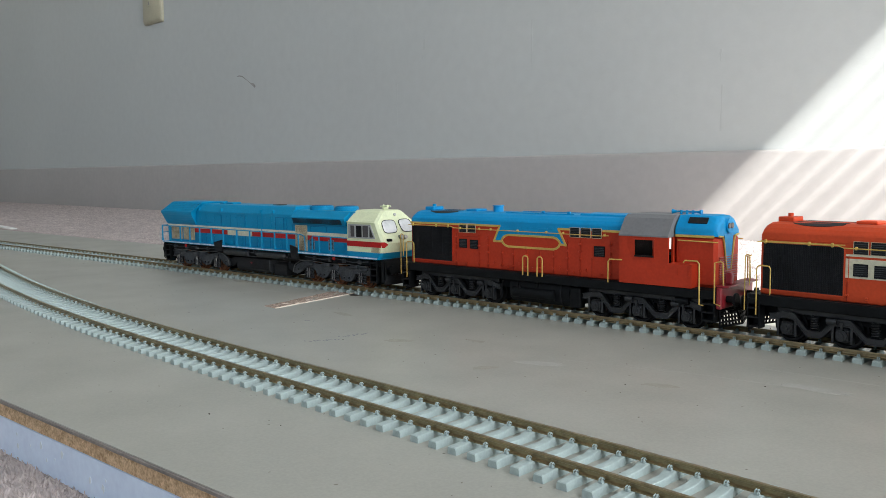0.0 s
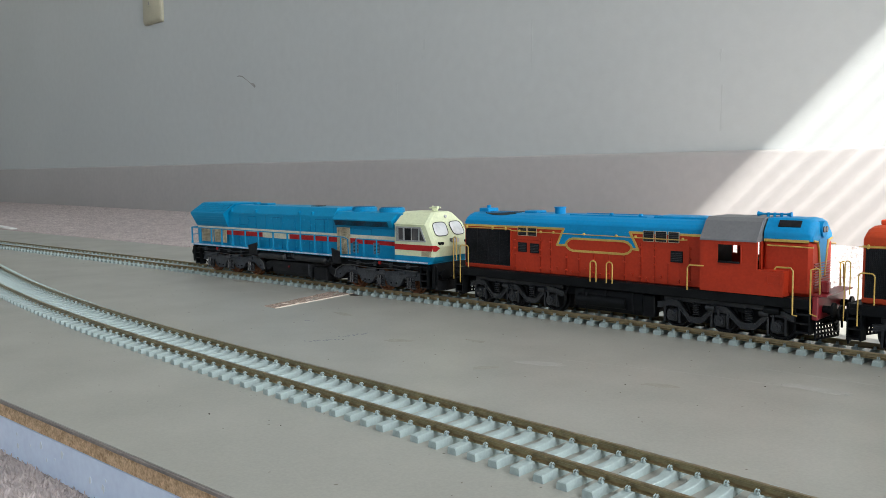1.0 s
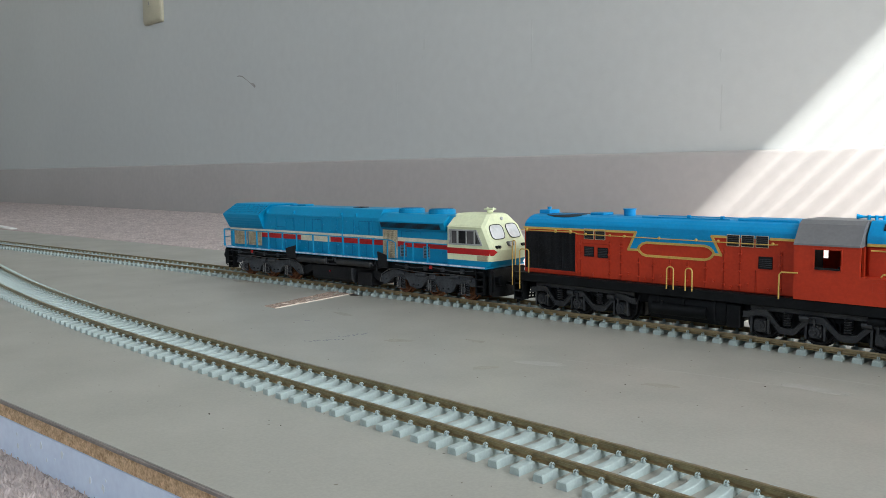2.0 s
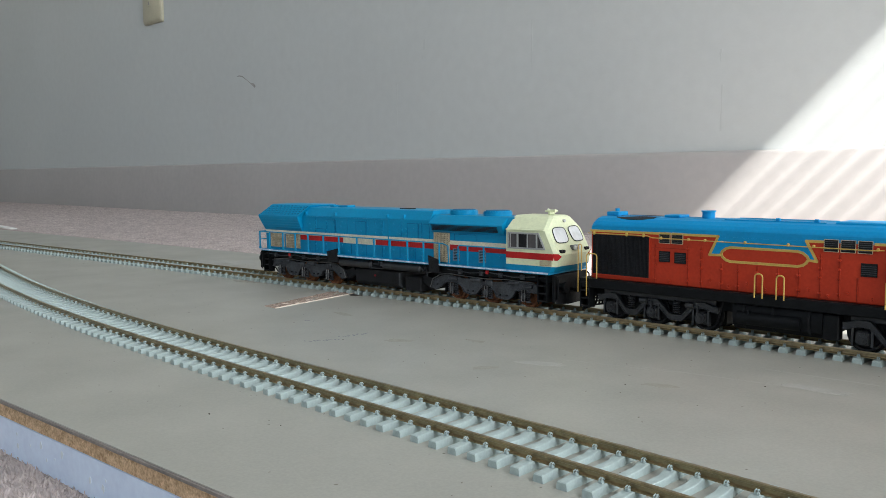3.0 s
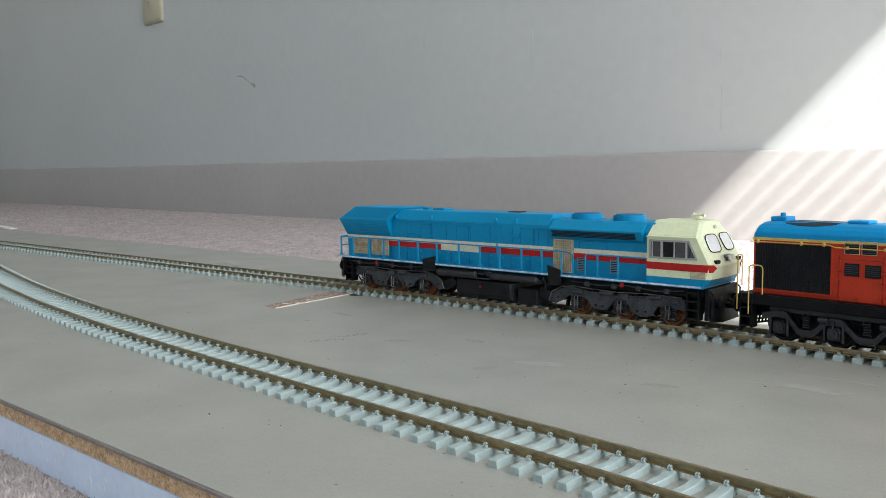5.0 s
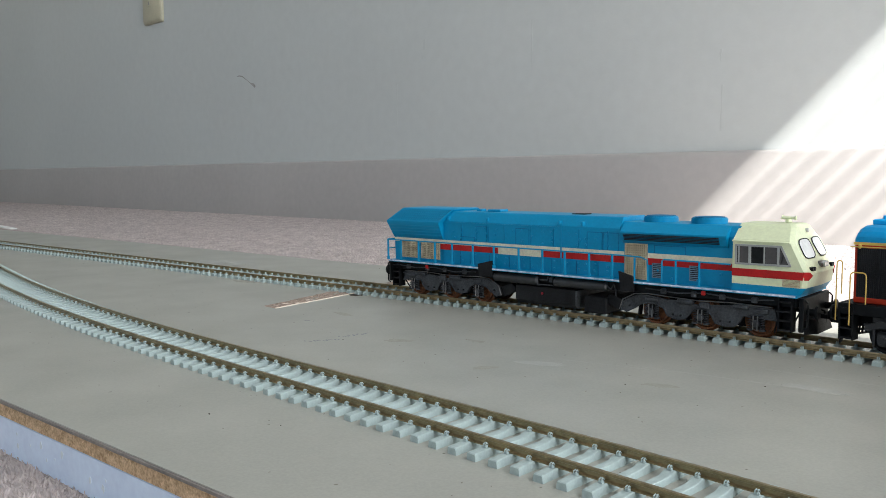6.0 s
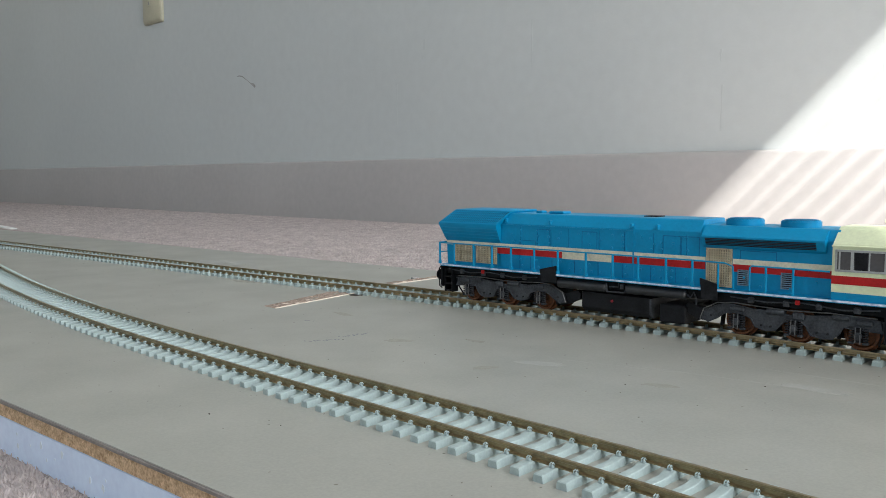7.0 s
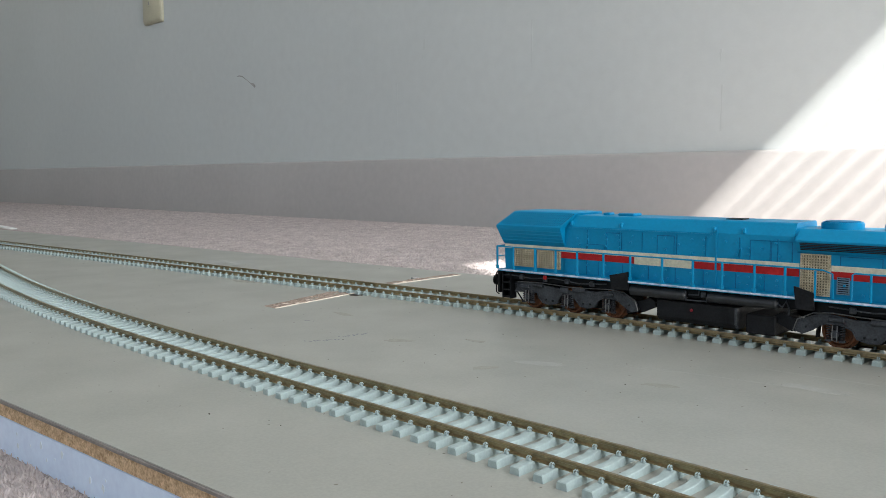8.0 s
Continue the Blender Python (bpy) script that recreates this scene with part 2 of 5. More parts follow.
# ---- carpet pile, where it is seen ----
def pile(name, regions, label):
    """Tufts of cut pile, each a small leaning wedge, in the room's axes: (t0, t1, n0, n1, spacing)."""
    rng = np.random.default_rng(7)
    pos = []
    for t0, t1, n0, n1, gap in regions:
        a, b = np.meshgrid(np.arange(t0, t1, gap), np.arange(n0, n1, gap * 0.9))
        p = np.stack([a.ravel(), b.ravel(), np.full(a.size, gap)], 1)
        p[:, :2] += rng.uniform(-0.45, 0.45, (len(p), 2)) * gap
        pos.append(p)
    pos = np.concatenate(pos)
    k, m = len(pos), 4
    ang = rng.uniform(0, 6.28, (k, 1)) + np.arange(m) * 2 * math.pi / m
    wide = pos[:, 2:] * rng.uniform(0.45, 0.8, (k, m))
    low = np.stack([pos[:, :1] + wide * np.cos(ang), pos[:, 1:2] + wide * np.sin(ang), np.full((k, m), FLOOR_Z - 0.2)], 2)
    top = np.stack([pos[:, 0] + rng.normal(0, 0.9, k), pos[:, 1] + rng.normal(0, 0.9, k), FLOOR_Z + rng.uniform(0.7, 2.3, k)], 1)[:, None, :]
    verts = np.concatenate([low, top], 1).reshape(-1, 3) * MM
    i = np.arange(m)
    tri = np.stack([i, (i + 1) % m, np.full(m, m)], 1)
    faces = (tri[None] + (np.arange(k) * (m + 1))[:, None, None]).reshape(-1, 3)
    me = bpy.data.meshes.new(name)
    me.from_pydata(verts.tolist(), [], faces.tolist())
    me.shade_smooth()
    me.materials.append(M_PILE)
    ob = new(name, me)
    ob.matrix_world = ROOM
    return tagged(ob, label, "carpet", kind="stuff")


M_PILE = material("pile_yarn", (0.555, 0.487, 0.463), 0.95, dirt=0.13, fine=170, coarse=60, gloss=0.1)
pn, pl = M_PILE.node_tree.nodes, M_PILE.node_tree.links
geo, shade, tint = pn.new("ShaderNodeNewGeometry"), pn.new("ShaderNodeMapRange"), pn.new("ShaderNodeHueSaturation")
shade.inputs["To Min"].default_value, shade.inputs["To Max"].default_value = 0.82, 1.12
pl.new(geo.outputs["Random Per Island"], shade.inputs["Value"])
pl.new(shade.outputs[0], tint.inputs["Value"])
pl.new(pn["Principled BSDF"].inputs["Base Color"].links[0].from_socket, tint.inputs["Color"])
pl.new(tint.outputs["Color"], pn["Principled BSDF"].inputs["Base Color"])
pile("carpet_tufts", [(-1300, -200, 405, 938, 2.6), (-3000, -1300, 300, 938, 4.2), (-340, -120, -10, 112, 1.15)], "beige and pinkish cut-pile carpet tufts on the floor")

# ---- things on the wall and on the board ----
M_IVORY = material("ivory_plastic", (0.45, 0.425, 0.31), 0.35, dirt=0.04, fine=300, coarse=40)
M_SCUFF = material("scuff", (0.34, 0.335, 0.315), 0.8, dirt=0.2)
M_STREAK = material("wall_streak", (0.488, 0.514, 0.501), 0.6, dirt=0.03, fine=60, coarse=8)
M_FADED = material("faded_blue_ink", (0.10, 0.12, 0.18), 0.6, dirt=0.15, fine=2500, coarse=900, dark=(0.33, 0.32, 0.3))
M_RAWWOOD = material("raw_wood", (0.48, 0.37, 0.30), 0.85, dirt=0.2, fine=1400, coarse=700, bump=0.6, dark=(0.13, 0.09, 0.065))
M_PALEWOOD = material("pale_wood_edge", (0.80, 0.69, 0.58), 0.7, dirt=0.1, fine=1500, coarse=300)
M_SMEAR = material("pale_smear", (0.371, 0.37, 0.338), 0.42, dirt=0.12, fine=1200, coarse=200, dark=(0.34, 0.342, 0.312))
M_STAIN_SHADE = material("brownish_stain_shade", (0.34, 0.33, 0.28), 0.45, dirt=0.06, fine=1600, coarse=300, dark=(0.29, 0.275, 0.225))
M_SPECK = material("brown_speck", (0.21, 0.19, 0.155), 0.6, dirt=0.25, fine=900, coarse=60)
M_CRUMB_SHADE = material("dark_crumb_shade", (0.07, 0.055, 0.045), 0.9, dirt=0.2)

outlet = tagged(new("wall_plate"), "ivory plastic wall plate with a small jack", "wall plate")
outlet.matrix_world = ROOM
plate_shape = [(44.0 * a, 60.0 * b) for a, b in ((-1, -0.96), (-0.94, -1), (0.94, -1), (1, -0.96), (1, 0.96), (0.94, 1), (-0.94, 1), (-1, 0.96))]
bm = loft(bmesh.new(), [[(-1845 + x * k, WALL_N - d, 473 + z * k) for x, z in plate_shape] for k, d in ((1.0, 0.0), (1.0, 4.0), (0.96, 7.0), (0.86, 9.5))])
part("cover_plate", bm, M_IVORY, outlet)
part("jack", B(-1857, -1846, WALL_N - 10.6, WALL_N - 9.0, 452, 466, bevel=1.0), M_IVORY, outlet)
part("jack_socket", B(-1854.5, -1848.5, WALL_N - 10.9, WALL_N - 10.5, 455, 463), M_SCUFF, outlet)

bm = bmesh.new()
prism_y(bm, [(-1506, 262), (-1496, 264.5), (-1484, 262), (-1470, 254), (-1455, 246), (-1443, 243.5), (-1437, 238), (-1441, 235), (-1452, 242), (-1468, 251.5), (-1484, 259.5), (-1496, 262)], WALL_N - 0.3, WALL_N)
sc = tagged(part("scuff_mark", bm, M_SCUFF, None, "small grey-brown scuff mark on the wall"), category="scuff")
sc.matrix_world = ROOM

for x0, z0, x1, z1, wide in ((-737, 277, -739, 210, 2.2), (-954, 275, -956, 258, 3.5), (-1021, 210, -1023, 141, 2.2), (-452, 163, -453, 108, 1.8), (-455, 205, -454, 190, 2.5), (-960, 250, -958, 243, 2.0)):
    bm = bmesh.new()
    n = 7
    left = [(x0 + (x1 - x0) * i / n - wide * (0.2 + 0.6 * random.random()), z0 + (z1 - z0) * i / n) for i in range(n + 1)]
    right = [(x0 + (x1 - x0) * i / n + wide * (0.2 + 0.6 * random.random()), z0 + (z1 - z0) * i / n) for i in range(n + 1)]
    setting("wall_streak", prism_y(bm, left + right[::-1], WALL_N - 0.25, WALL_N + 0.2), M_STREAK, "faint grey streak on the painted wall", ROOM, "streak")

# a strip across the board where the laminate is gone
for y0, y1, word, edge, wide in ((198.0, 256.0, "before", lambda y: -367.5 - 0.265 * (y - 198), lambda y: 10.5 + 0.11 * (y - 198)), (294.0, 352.0, "behind", lambda y: -398.1 - 0.078 * (y - 298), lambda y: 8.2)):
    thing = tagged(new("peeled_strip"), "bare reddish wood strip %s the track where laminate is peeled" % word, "wood strip", "peeled strips across the board")
    n = 14
    ys = [y0 + (y1 - y0) * i / n for i in range(n + 1)]
    rim = [(edge(y) - wide(y) + 2.2 * noise.noise(Vector((y * 0.16, 0, 3))), y - 1.0) for y in ys]
    outline = [(edge(y), y) for y in ys] + rim[::-1]
    part("bare_wood", loft(bmesh.new(), [[(x, y, BOARD_Z - 0.05) for x, y in outline], [(x, y, BOARD_Z + 0.1) for x, y in outline]]), M_RAWWOOD, thing)
    bm = loft(bmesh.new(), [[(edge(y) - 0.3, y, BOARD_Z), (edge(y) + 0.5, y, BOARD_Z), (edge(y) + 0.25, y, BOARD_Z + 0.3), (edge(y) - 0.3, y, BOARD_Z + 0.35)] for y in ys])
    part("torn_edge", bm, M_PALEWOOD, thing, "pale torn laminate edge")
    for k in range(26):
        y = y0 + (y1 - y0) * (k + random.random()) / 26
        x = edge(y) - wide(y) * random.uniform(0.15, 0.95)
        part("splinter", B(x, x + random.uniform(0.6, 1.8), y, y + random.uniform(1.0, 4.0), BOARD_Z, BOARD_Z + random.uniform(0.2, 0.4)), random.choice((M_PALEWOOD, M_RAWWOOD, M_RAWWOOD, M_STAIN_SHADE)), thing)

# faded marks, smears, painted shade and crumbs on the laminate
def blot(name, cx, cy, wide, deep, turn, mat, label, category, seed):
    """A thin uneven patch on the board."""
    pts = []
    for i in range(26):
        a = 2 * math.pi * i / 26
        r = 1 + 0.45 * noise.noise(Vector((math.cos(a) * 2, math.sin(a) * 2, seed)))
        x, y = wide / 2 * r * math.cos(a), deep / 2 * r * math.sin(a)
        c, s = math.cos(radians(turn)), math.sin(radians(turn))
        pts.append((cx + c * x - s * y, cy + s * x + c * y))
    return tagged(part(name, loft(bmesh.new(), [[(x, y, BOARD_Z - 0.02) for x, y in pts], [(x, y, BOARD_Z + 0.035) for x, y in pts]]), mat, None, label), category=category, kind="structure")


ink = tagged(new("faded_print"), "faded blue ink print on the board, unreadable", "print", kind="structure")
for x0, y0, x1, y1, count in ((-286.9, 167.5, -280.6, 180.0, 15), (-285.0, 182.5, -284.2, 196.5, 13), (-328.5, 191.5, -322.5, 194.0, 5)):
    for k in range(count):
        f = (k + random.uniform(-0.3, 0.3)) / count
        x, y = x0 + (x1 - x0) * f + random.uniform(-1.0, 1.0), y0 + (y1 - y0) * f
        part("ink_bar", B(x, x + random.uniform(0.6, 2.0), y, y + random.uniform(0.35, 0.8), BOARD_Z - 0.02, BOARD_Z + 0.03), M_FADED, ink)
# two dark blots painted for the shadow at the sleepers' ends
blot("shade_patch", -381, 255, 16, 9, -25, M_CRUMB_SHADE, "dark brown patch painted for the shadow under the sleepers", "stain", 21.5)
blot("shade_patch", -371, 257.5, 16, 4, 12, M_STAIN_SHADE, "brownish patch painted for the shade beside the sleepers", "stain", 24.5)
blot("pale_smear", -588, 277, 62, 20, 26, M_SMEAR, "pale patch of old glue on the board", "smear", 1.5)
blot("pale_smear", -196, 209, 20, 5, 30, M_SMEAR, "pale dried smear on the board", "smear", 4.5)
blot("pale_smear", -116, 246, 20, 6, 10, M_SMEAR, "pale dried smear on the board", "smear", 7.5)
SPOTS = [(-193.8, 105.0), (-368.1, 310.9), (-470.0, 335.8), (-659.9, 192.6), (-217.0, 95.2)]
for i in range(34):
    x = random.uniform(-560, -120)
    y = random.uniform(90, 240) if i % 3 else random.uniform(300, 345)
    r = random.uniform(0.12, 0.26) if i > 4 else random.uniform(0.2, 0.34)
    y += 0.154 * (x + 300)
    if i < 5:
        x, y = SPOTS[i]
    bm = bmesh.new()
    bmesh.ops.create_icosphere(bm, subdivisions=1, radius=r, matrix=Matrix.Translation((x, y, BOARD_Z + r * 0.35)) @ Matrix.Diagonal((1.4, 0.9, 0.55, 1)))
    tagged(part("crumb", bm, M_CRUMB_SHADE, None, "tiny dark crumb lying on the board"), category="crumb", group="crumbs on the board")
for x, y, turn, long in ((-150, 236, 14, 60), (-176, 226, 20, 38), (-118, 262, 9, 44), (-300, 190, -20, 26), (-250, 120, 35, 18), (-430, 226, 5, 40)):
    bm = B(-long / 2, long / 2, -0.14, 0.14, -0.03, 0.03)
    o = tagged(part("board_scratch", bm, M_SMEAR, None, "faint pale scratch in the board's laminate"), category="scratch", kind="structure")
    o.matrix_world = pose(x * MM, y * MM, BOARD_Z * MM, 0, 0, turn)
for k, (x, y, wide, deep, turn) in enumerate(((-262, 196, 12, 5, 40), (-240, 218, 9, 3, 10), (-205, 190, 10, 4, 60), (-330, 214, 14, 4, 0), (-470, 238, 30, 12, 15), (-150, 215, 12, 4, 30))):
    blot("stain", x, y, wide, deep, turn, M_STAIN_SHADE, "faint brownish stain on the laminate", "stain", 11.5 + k)
rng = np.random.default_rng(5)
bm = bmesh.new()
for x, y, r, a in zip(rng.uniform(-620, -90, 420), rng.uniform(-105, 190, 420), rng.uniform(0.08, 0.3, 420) ** 1.0, rng.uniform(0, 3.1, 420)):
    y += 170 + 0.154 * (x + 300)
    c, d = math.cos(a), math.sin(a)
    ring = [(x + r * (1.7 * c * math.cos(k) - d * math.sin(k)), y + r * (1.7 * d * math.cos(k) + c * math.sin(k))) for k in (0, 1.1, 2.0, 3.2, 4.1, 5.3)]
    loft(bm, [[(px, py, BOARD_Z - 0.02) for px, py in ring], [(px, py, BOARD_Z + 0.02) for px, py in ring]])
tagged(part("board_specks", bm, M_SPECK, None, "fine brownish specks scattered over the board's laminate"), category="specks", kind="stuff")
bm = B(-410.4, -407.6, 317.0, 321.5, BOARD_Z - 0.1, BOARD_Z + 1.0, bevel=0.3)
tagged(part("wood_chip", bm, M_SCUFF, None, "small brown wood chip lying beside the track"), category="wood chip")
bm = B(-1245, -1146, 249, 257, BOARD_Z, BOARD_Z + 1.6, bevel=0.3)
tagged(part("white_offcut", bm, M_GLASSWHITE, None, "thin white plastic offcut lying on the board's edge"), category="offcut")

# ---- locomotive paints and metals ----
M_BLUE = material("blue_paint", (0.001, 0.232, 0.435), 0.4, dirt=0.05, fine=900, coarse=60, bump=0.05, gloss=0.2)
M_ROOFBLUE = material("roof_blue_paint", (0.001, 0.25, 0.53), 0.45, dirt=0.05, fine=900, coarse=60, bump=0.05, gloss=0.2)
M_CREAM = material("cream_paint", (0.66, 0.71, 0.47), 0.42, dirt=0.05, fine=900, coarse=120, gloss=0.3)
M_STRIPE = material("cream_stripe", (0.62, 0.60, 0.45), 0.5, dirt=0.1, fine=1200, coarse=160)
M_REDBAND = material("red_band", (0.42, 0.012, 0.012), 0.45, dirt=0.1, fine=1200, coarse=150, gloss=0.25)
M_RED = material("red_brown_paint", (0.45, 0.038, 0.013), 0.5, dirt=0.07, fine=900, coarse=70, bump=0.06, gloss=0.2)
M_ORANGE = material("orange_red_paint", (0.55, 0.066, 0.02), 0.5, dirt=0.06, fine=900, coarse=70, bump=0.06, gloss=0.2)
M_CRIMSON = material("crimson_paint", (0.25, 0.012, 0.02), 0.35, dirt=0.1, fine=900, coarse=90)
M_GREYROOF = material("grey_roof_paint", (0.17, 0.172, 0.175), 0.5, dirt=0.06, gloss=0.25)
M_BLACK = material("black_frame_paint", (0.005, 0.006, 0.007), 0.55, dirt=0.25, fine=1200, coarse=180, bump=0.1, gloss=0.14)
M_GEAR = material("weathered_black", (0.009, 0.010, 0.0115), 0.6, dirt=0.3, fine=1300, coarse=220, bump=0.2, dark=(0.003, 0.003, 0.0035), gloss=0.2)
M_MESH = material("radiator_mesh", (0.012, 0.0135, 0.016), 0.6, dirt=0.3, gloss=0.25)
M_RUST = material("rusty_wheel", (0.17, 0.06, 0.02), 0.6, dirt=0.25, fine=1500, coarse=300, dark=(0.07, 0.03, 0.015), gloss=0.3)
M_STEEL = material("dull_steel", (0.2, 0.2, 0.2), 0.4, metal=0.8, dirt=0.2)
M_YELLOW = material("yellow_paint", (0.56, 0.37, 0.08), 0.5, dirt=0.1)
M_TAN = material("tan_grille", (0.52, 0.45, 0.31), 0.6, dirt=0.25, fine=2200, coarse=300, dark=(0.26, 0.21, 0.13))
M_TANBACK = material("grille_backing", (0.2, 0.17, 0.1), 0.7, dirt=0.3, fine=1800, coarse=260, dark=(0.06, 0.05, 0.03))
M_WHITE = material("worn_white_paint", (0.6, 0.64, 0.7), 0.5, dirt=0.3, fine=700, coarse=260, dark=(0.2, 0.3, 0.42))
# opaque pane, near black for the cab's dim inside
M_PANE = material("cab_pane", (0.05, 0.052, 0.055), 0.06, dirt=0.1, coat=0.6)
# opaque pane, pale for the bright background seen through the cab
M_SCREEN = material("pale_windscreen_pane", (0.55, 0.57, 0.58), 0.06, dirt=0.12, fine=260, coarse=110, coat=0.8)
M_FRAME = material("grey_window_frame", (0.33, 0.345, 0.335), 0.5, dirt=0.1)
M_LOUVRE = material("louvre_grey", (0.13, 0.22, 0.29), 0.5, dirt=0.2, fine=1200, coarse=300)
M_LAMP = material("lamp_glass", (0.55, 0.57, 0.55), 0.1, dirt=0.05, coat=0.5)


# seam paints darkened for the shade in panel gaps; blue also colours fan grilles
M_SEAMBLUE = material("seam_shade_blue", (0.001, 0.15, 0.31), 0.6, dirt=0.2, gloss=0.2)
M_SEAMRED = material("seam_shade_red", (0.33, 0.028, 0.011), 0.6, dirt=0.2, gloss=0.2)
M_DARKCAST = material("dark_cast_metal", (0.015, 0.017, 0.0195), 0.42, dirt=0.3, fine=1300, coarse=220, bump=0.2, dark=(0.005, 0.0055, 0.0065), gloss=0.5)
M_CAST = material("greyish_cast_metal", (0.042, 0.047, 0.053), 0.55, dirt=0.3, fine=1300, coarse=220, bump=0.2, dark=(0.012, 0.0135, 0.016), gloss=0.4)


def mirrored(make, name, mat, parent, label=""):
    """The same part on both flanks: make(s) draws it for the side s, -1 or 1."""
    return [part(name, make(s), mat, parent, label) for s in (-1, 1)]


def plate(s, w, outline, thick=0.25):
    """A thin plate with that outline in x and z on the flank at distance w."""
    return prism_y(bmesh.new(), outline, s * w, s * (w + thick))


def rect(x0, x1, z0, z1):
    return [(x0, z0), (x1, z0), (x1, z1), (x0, z1)]


def ribbon(s, w, pts, width=0.8, thick=0.3, closed=False):
    """A painted or raised line along points in x and z, on the flank."""
    bm = bmesh.new()
    ends = pts + [pts[0]] if closed else pts
    for (x0, z0), (x1, z1) in zip(ends, ends[1:]):
        d = Vector((x1 - x0, z1 - z0)).normalized() * width / 2
        nx, nz = -d.y, d.x
        prism_y(bm, [(x0 - d.x * 0.6 + nx, z0 - d.y * 0.6 + nz), (x1 + d.x * 0.6 + nx, z1 + d.y * 0.6 + nz), (x1 + d.x * 0.6 - nx, z1 + d.y * 0.6 - nz), (x0 - d.x * 0.6 - nx, z0 - d.y * 0.6 - nz)], s * (w - 0.05), s * (w + thick))
    return bm


def arch(x0, z0, x1, z1, top):
    """A hoop handrail from (x0, z0) up, over and down to (x1, z1)."""
    r = min(1.2, (x1 - x0) / 2)
    pts = [(x0, z0), (x0, top - r)]
    pts += [(x0 + r - r * math.cos(a), top - r + r * math.sin(a)) for a in (0.5, 1.05, 1.57)]
    pts += [(x1 - r + r * math.cos(a), top - r + r * math.sin(a)) for a in (1.57, 1.05, 0.5)]
    return pts + [(x1, top - r), (x1, z1)]


def grille(s, w, x0, x1, z0, z1, step, bar, upright=True, frame=0.5, depth=0.5):
    """Bars in a frame, on the flank."""
    bm = bmesh.new()
    y0, y1 = sorted((s * w, s * (w + depth)))
    if frame:
        for a in ((x0, x1, z0, z0 + frame), (x0, x1, z1 - frame, z1), (x0, x0 + frame, z0 + frame, z1 - frame), (x1 - frame, x1, z0 + frame, z1 - frame)):
            box(bm, a[0], a[1], y0, y1, a[2], a[3])
    k = x0 + step if upright else z0 + step
    while k < (x1 if upright else z1) - step * 0.6:
        if upright:
            box(bm, k - bar / 2, k + bar / 2, y0, y1, z0 + frame, z1 - frame)
        else:
            box(bm, x0 + frame, x1 - frame, y0, y1, k - bar / 2, k + bar / 2)
        k += step
    return bm


def woven(s, w, x0, x1, z0, z1, step):
    """A framed screen of crossing wires, on the flank."""
    bm = grille(s, w, x0, x1, z0, z1, step, 0.4, depth=0.4)
    z = z0 + step
    while z < z1 - step * 0.6:
        box(bm, x0 + 0.5, x1 - 0.5, *sorted((s * w, s * (w + 0.5))), z - 0.17, z + 0.17)
        z += step
    return bm


def wheel_shape(mat, r):
    """One wheel: tread, flange, dished face and hub, on the near end of its axle."""
    bm = bmesh.new()
    n = 28
    prof = [(-9.0, 1.4), (-9.0, r * 0.32), (-8.4, r * 0.36), (-8.3, r * 0.78), (-9.3, r * 0.84), (-9.3, r * 0.97), (-7.6, r), (-7.3, r + 0.75), (-6.8, r + 0.75), (-6.6, r * 0.8), (-7.4, r * 0.7), (-7.4, 1.4)]
    loft(bm, [[(q * math.sin(2 * math.pi * i / n), y, q * math.cos(2 * math.pi * i / n)) for i in range(n)] for y, q in prof])
    for i in range(6):
        a = 2 * math.pi * i / 6
        rod(bm, (r * 0.57 * math.sin(a), -8.1, r * 0.57 * math.cos(a)), (r * 0.57 * math.sin(a), -8.6, r * 0.57 * math.cos(a)), r * 0.1, 8)
    return finish(bm, "wheel", mat, 35)


def wheelset(root, x, r, mesh, mat):
    """An axle and its two wheels, which turn as the train runs."""
    axle = part("wheelset", rod(bmesh.new(), (0, -9.5, 0), (0, 9.5, 0), 1.2, 12), mat, root)
    for s in (1, -1):
        w = new("wheel", mesh)
        w.parent = axle
        w.matrix_basis = pose(0, 0, 0, 0, 0, 0 if s == 1 else 180)
    ROLLING.append((axle, x, r))


ROLLING = []


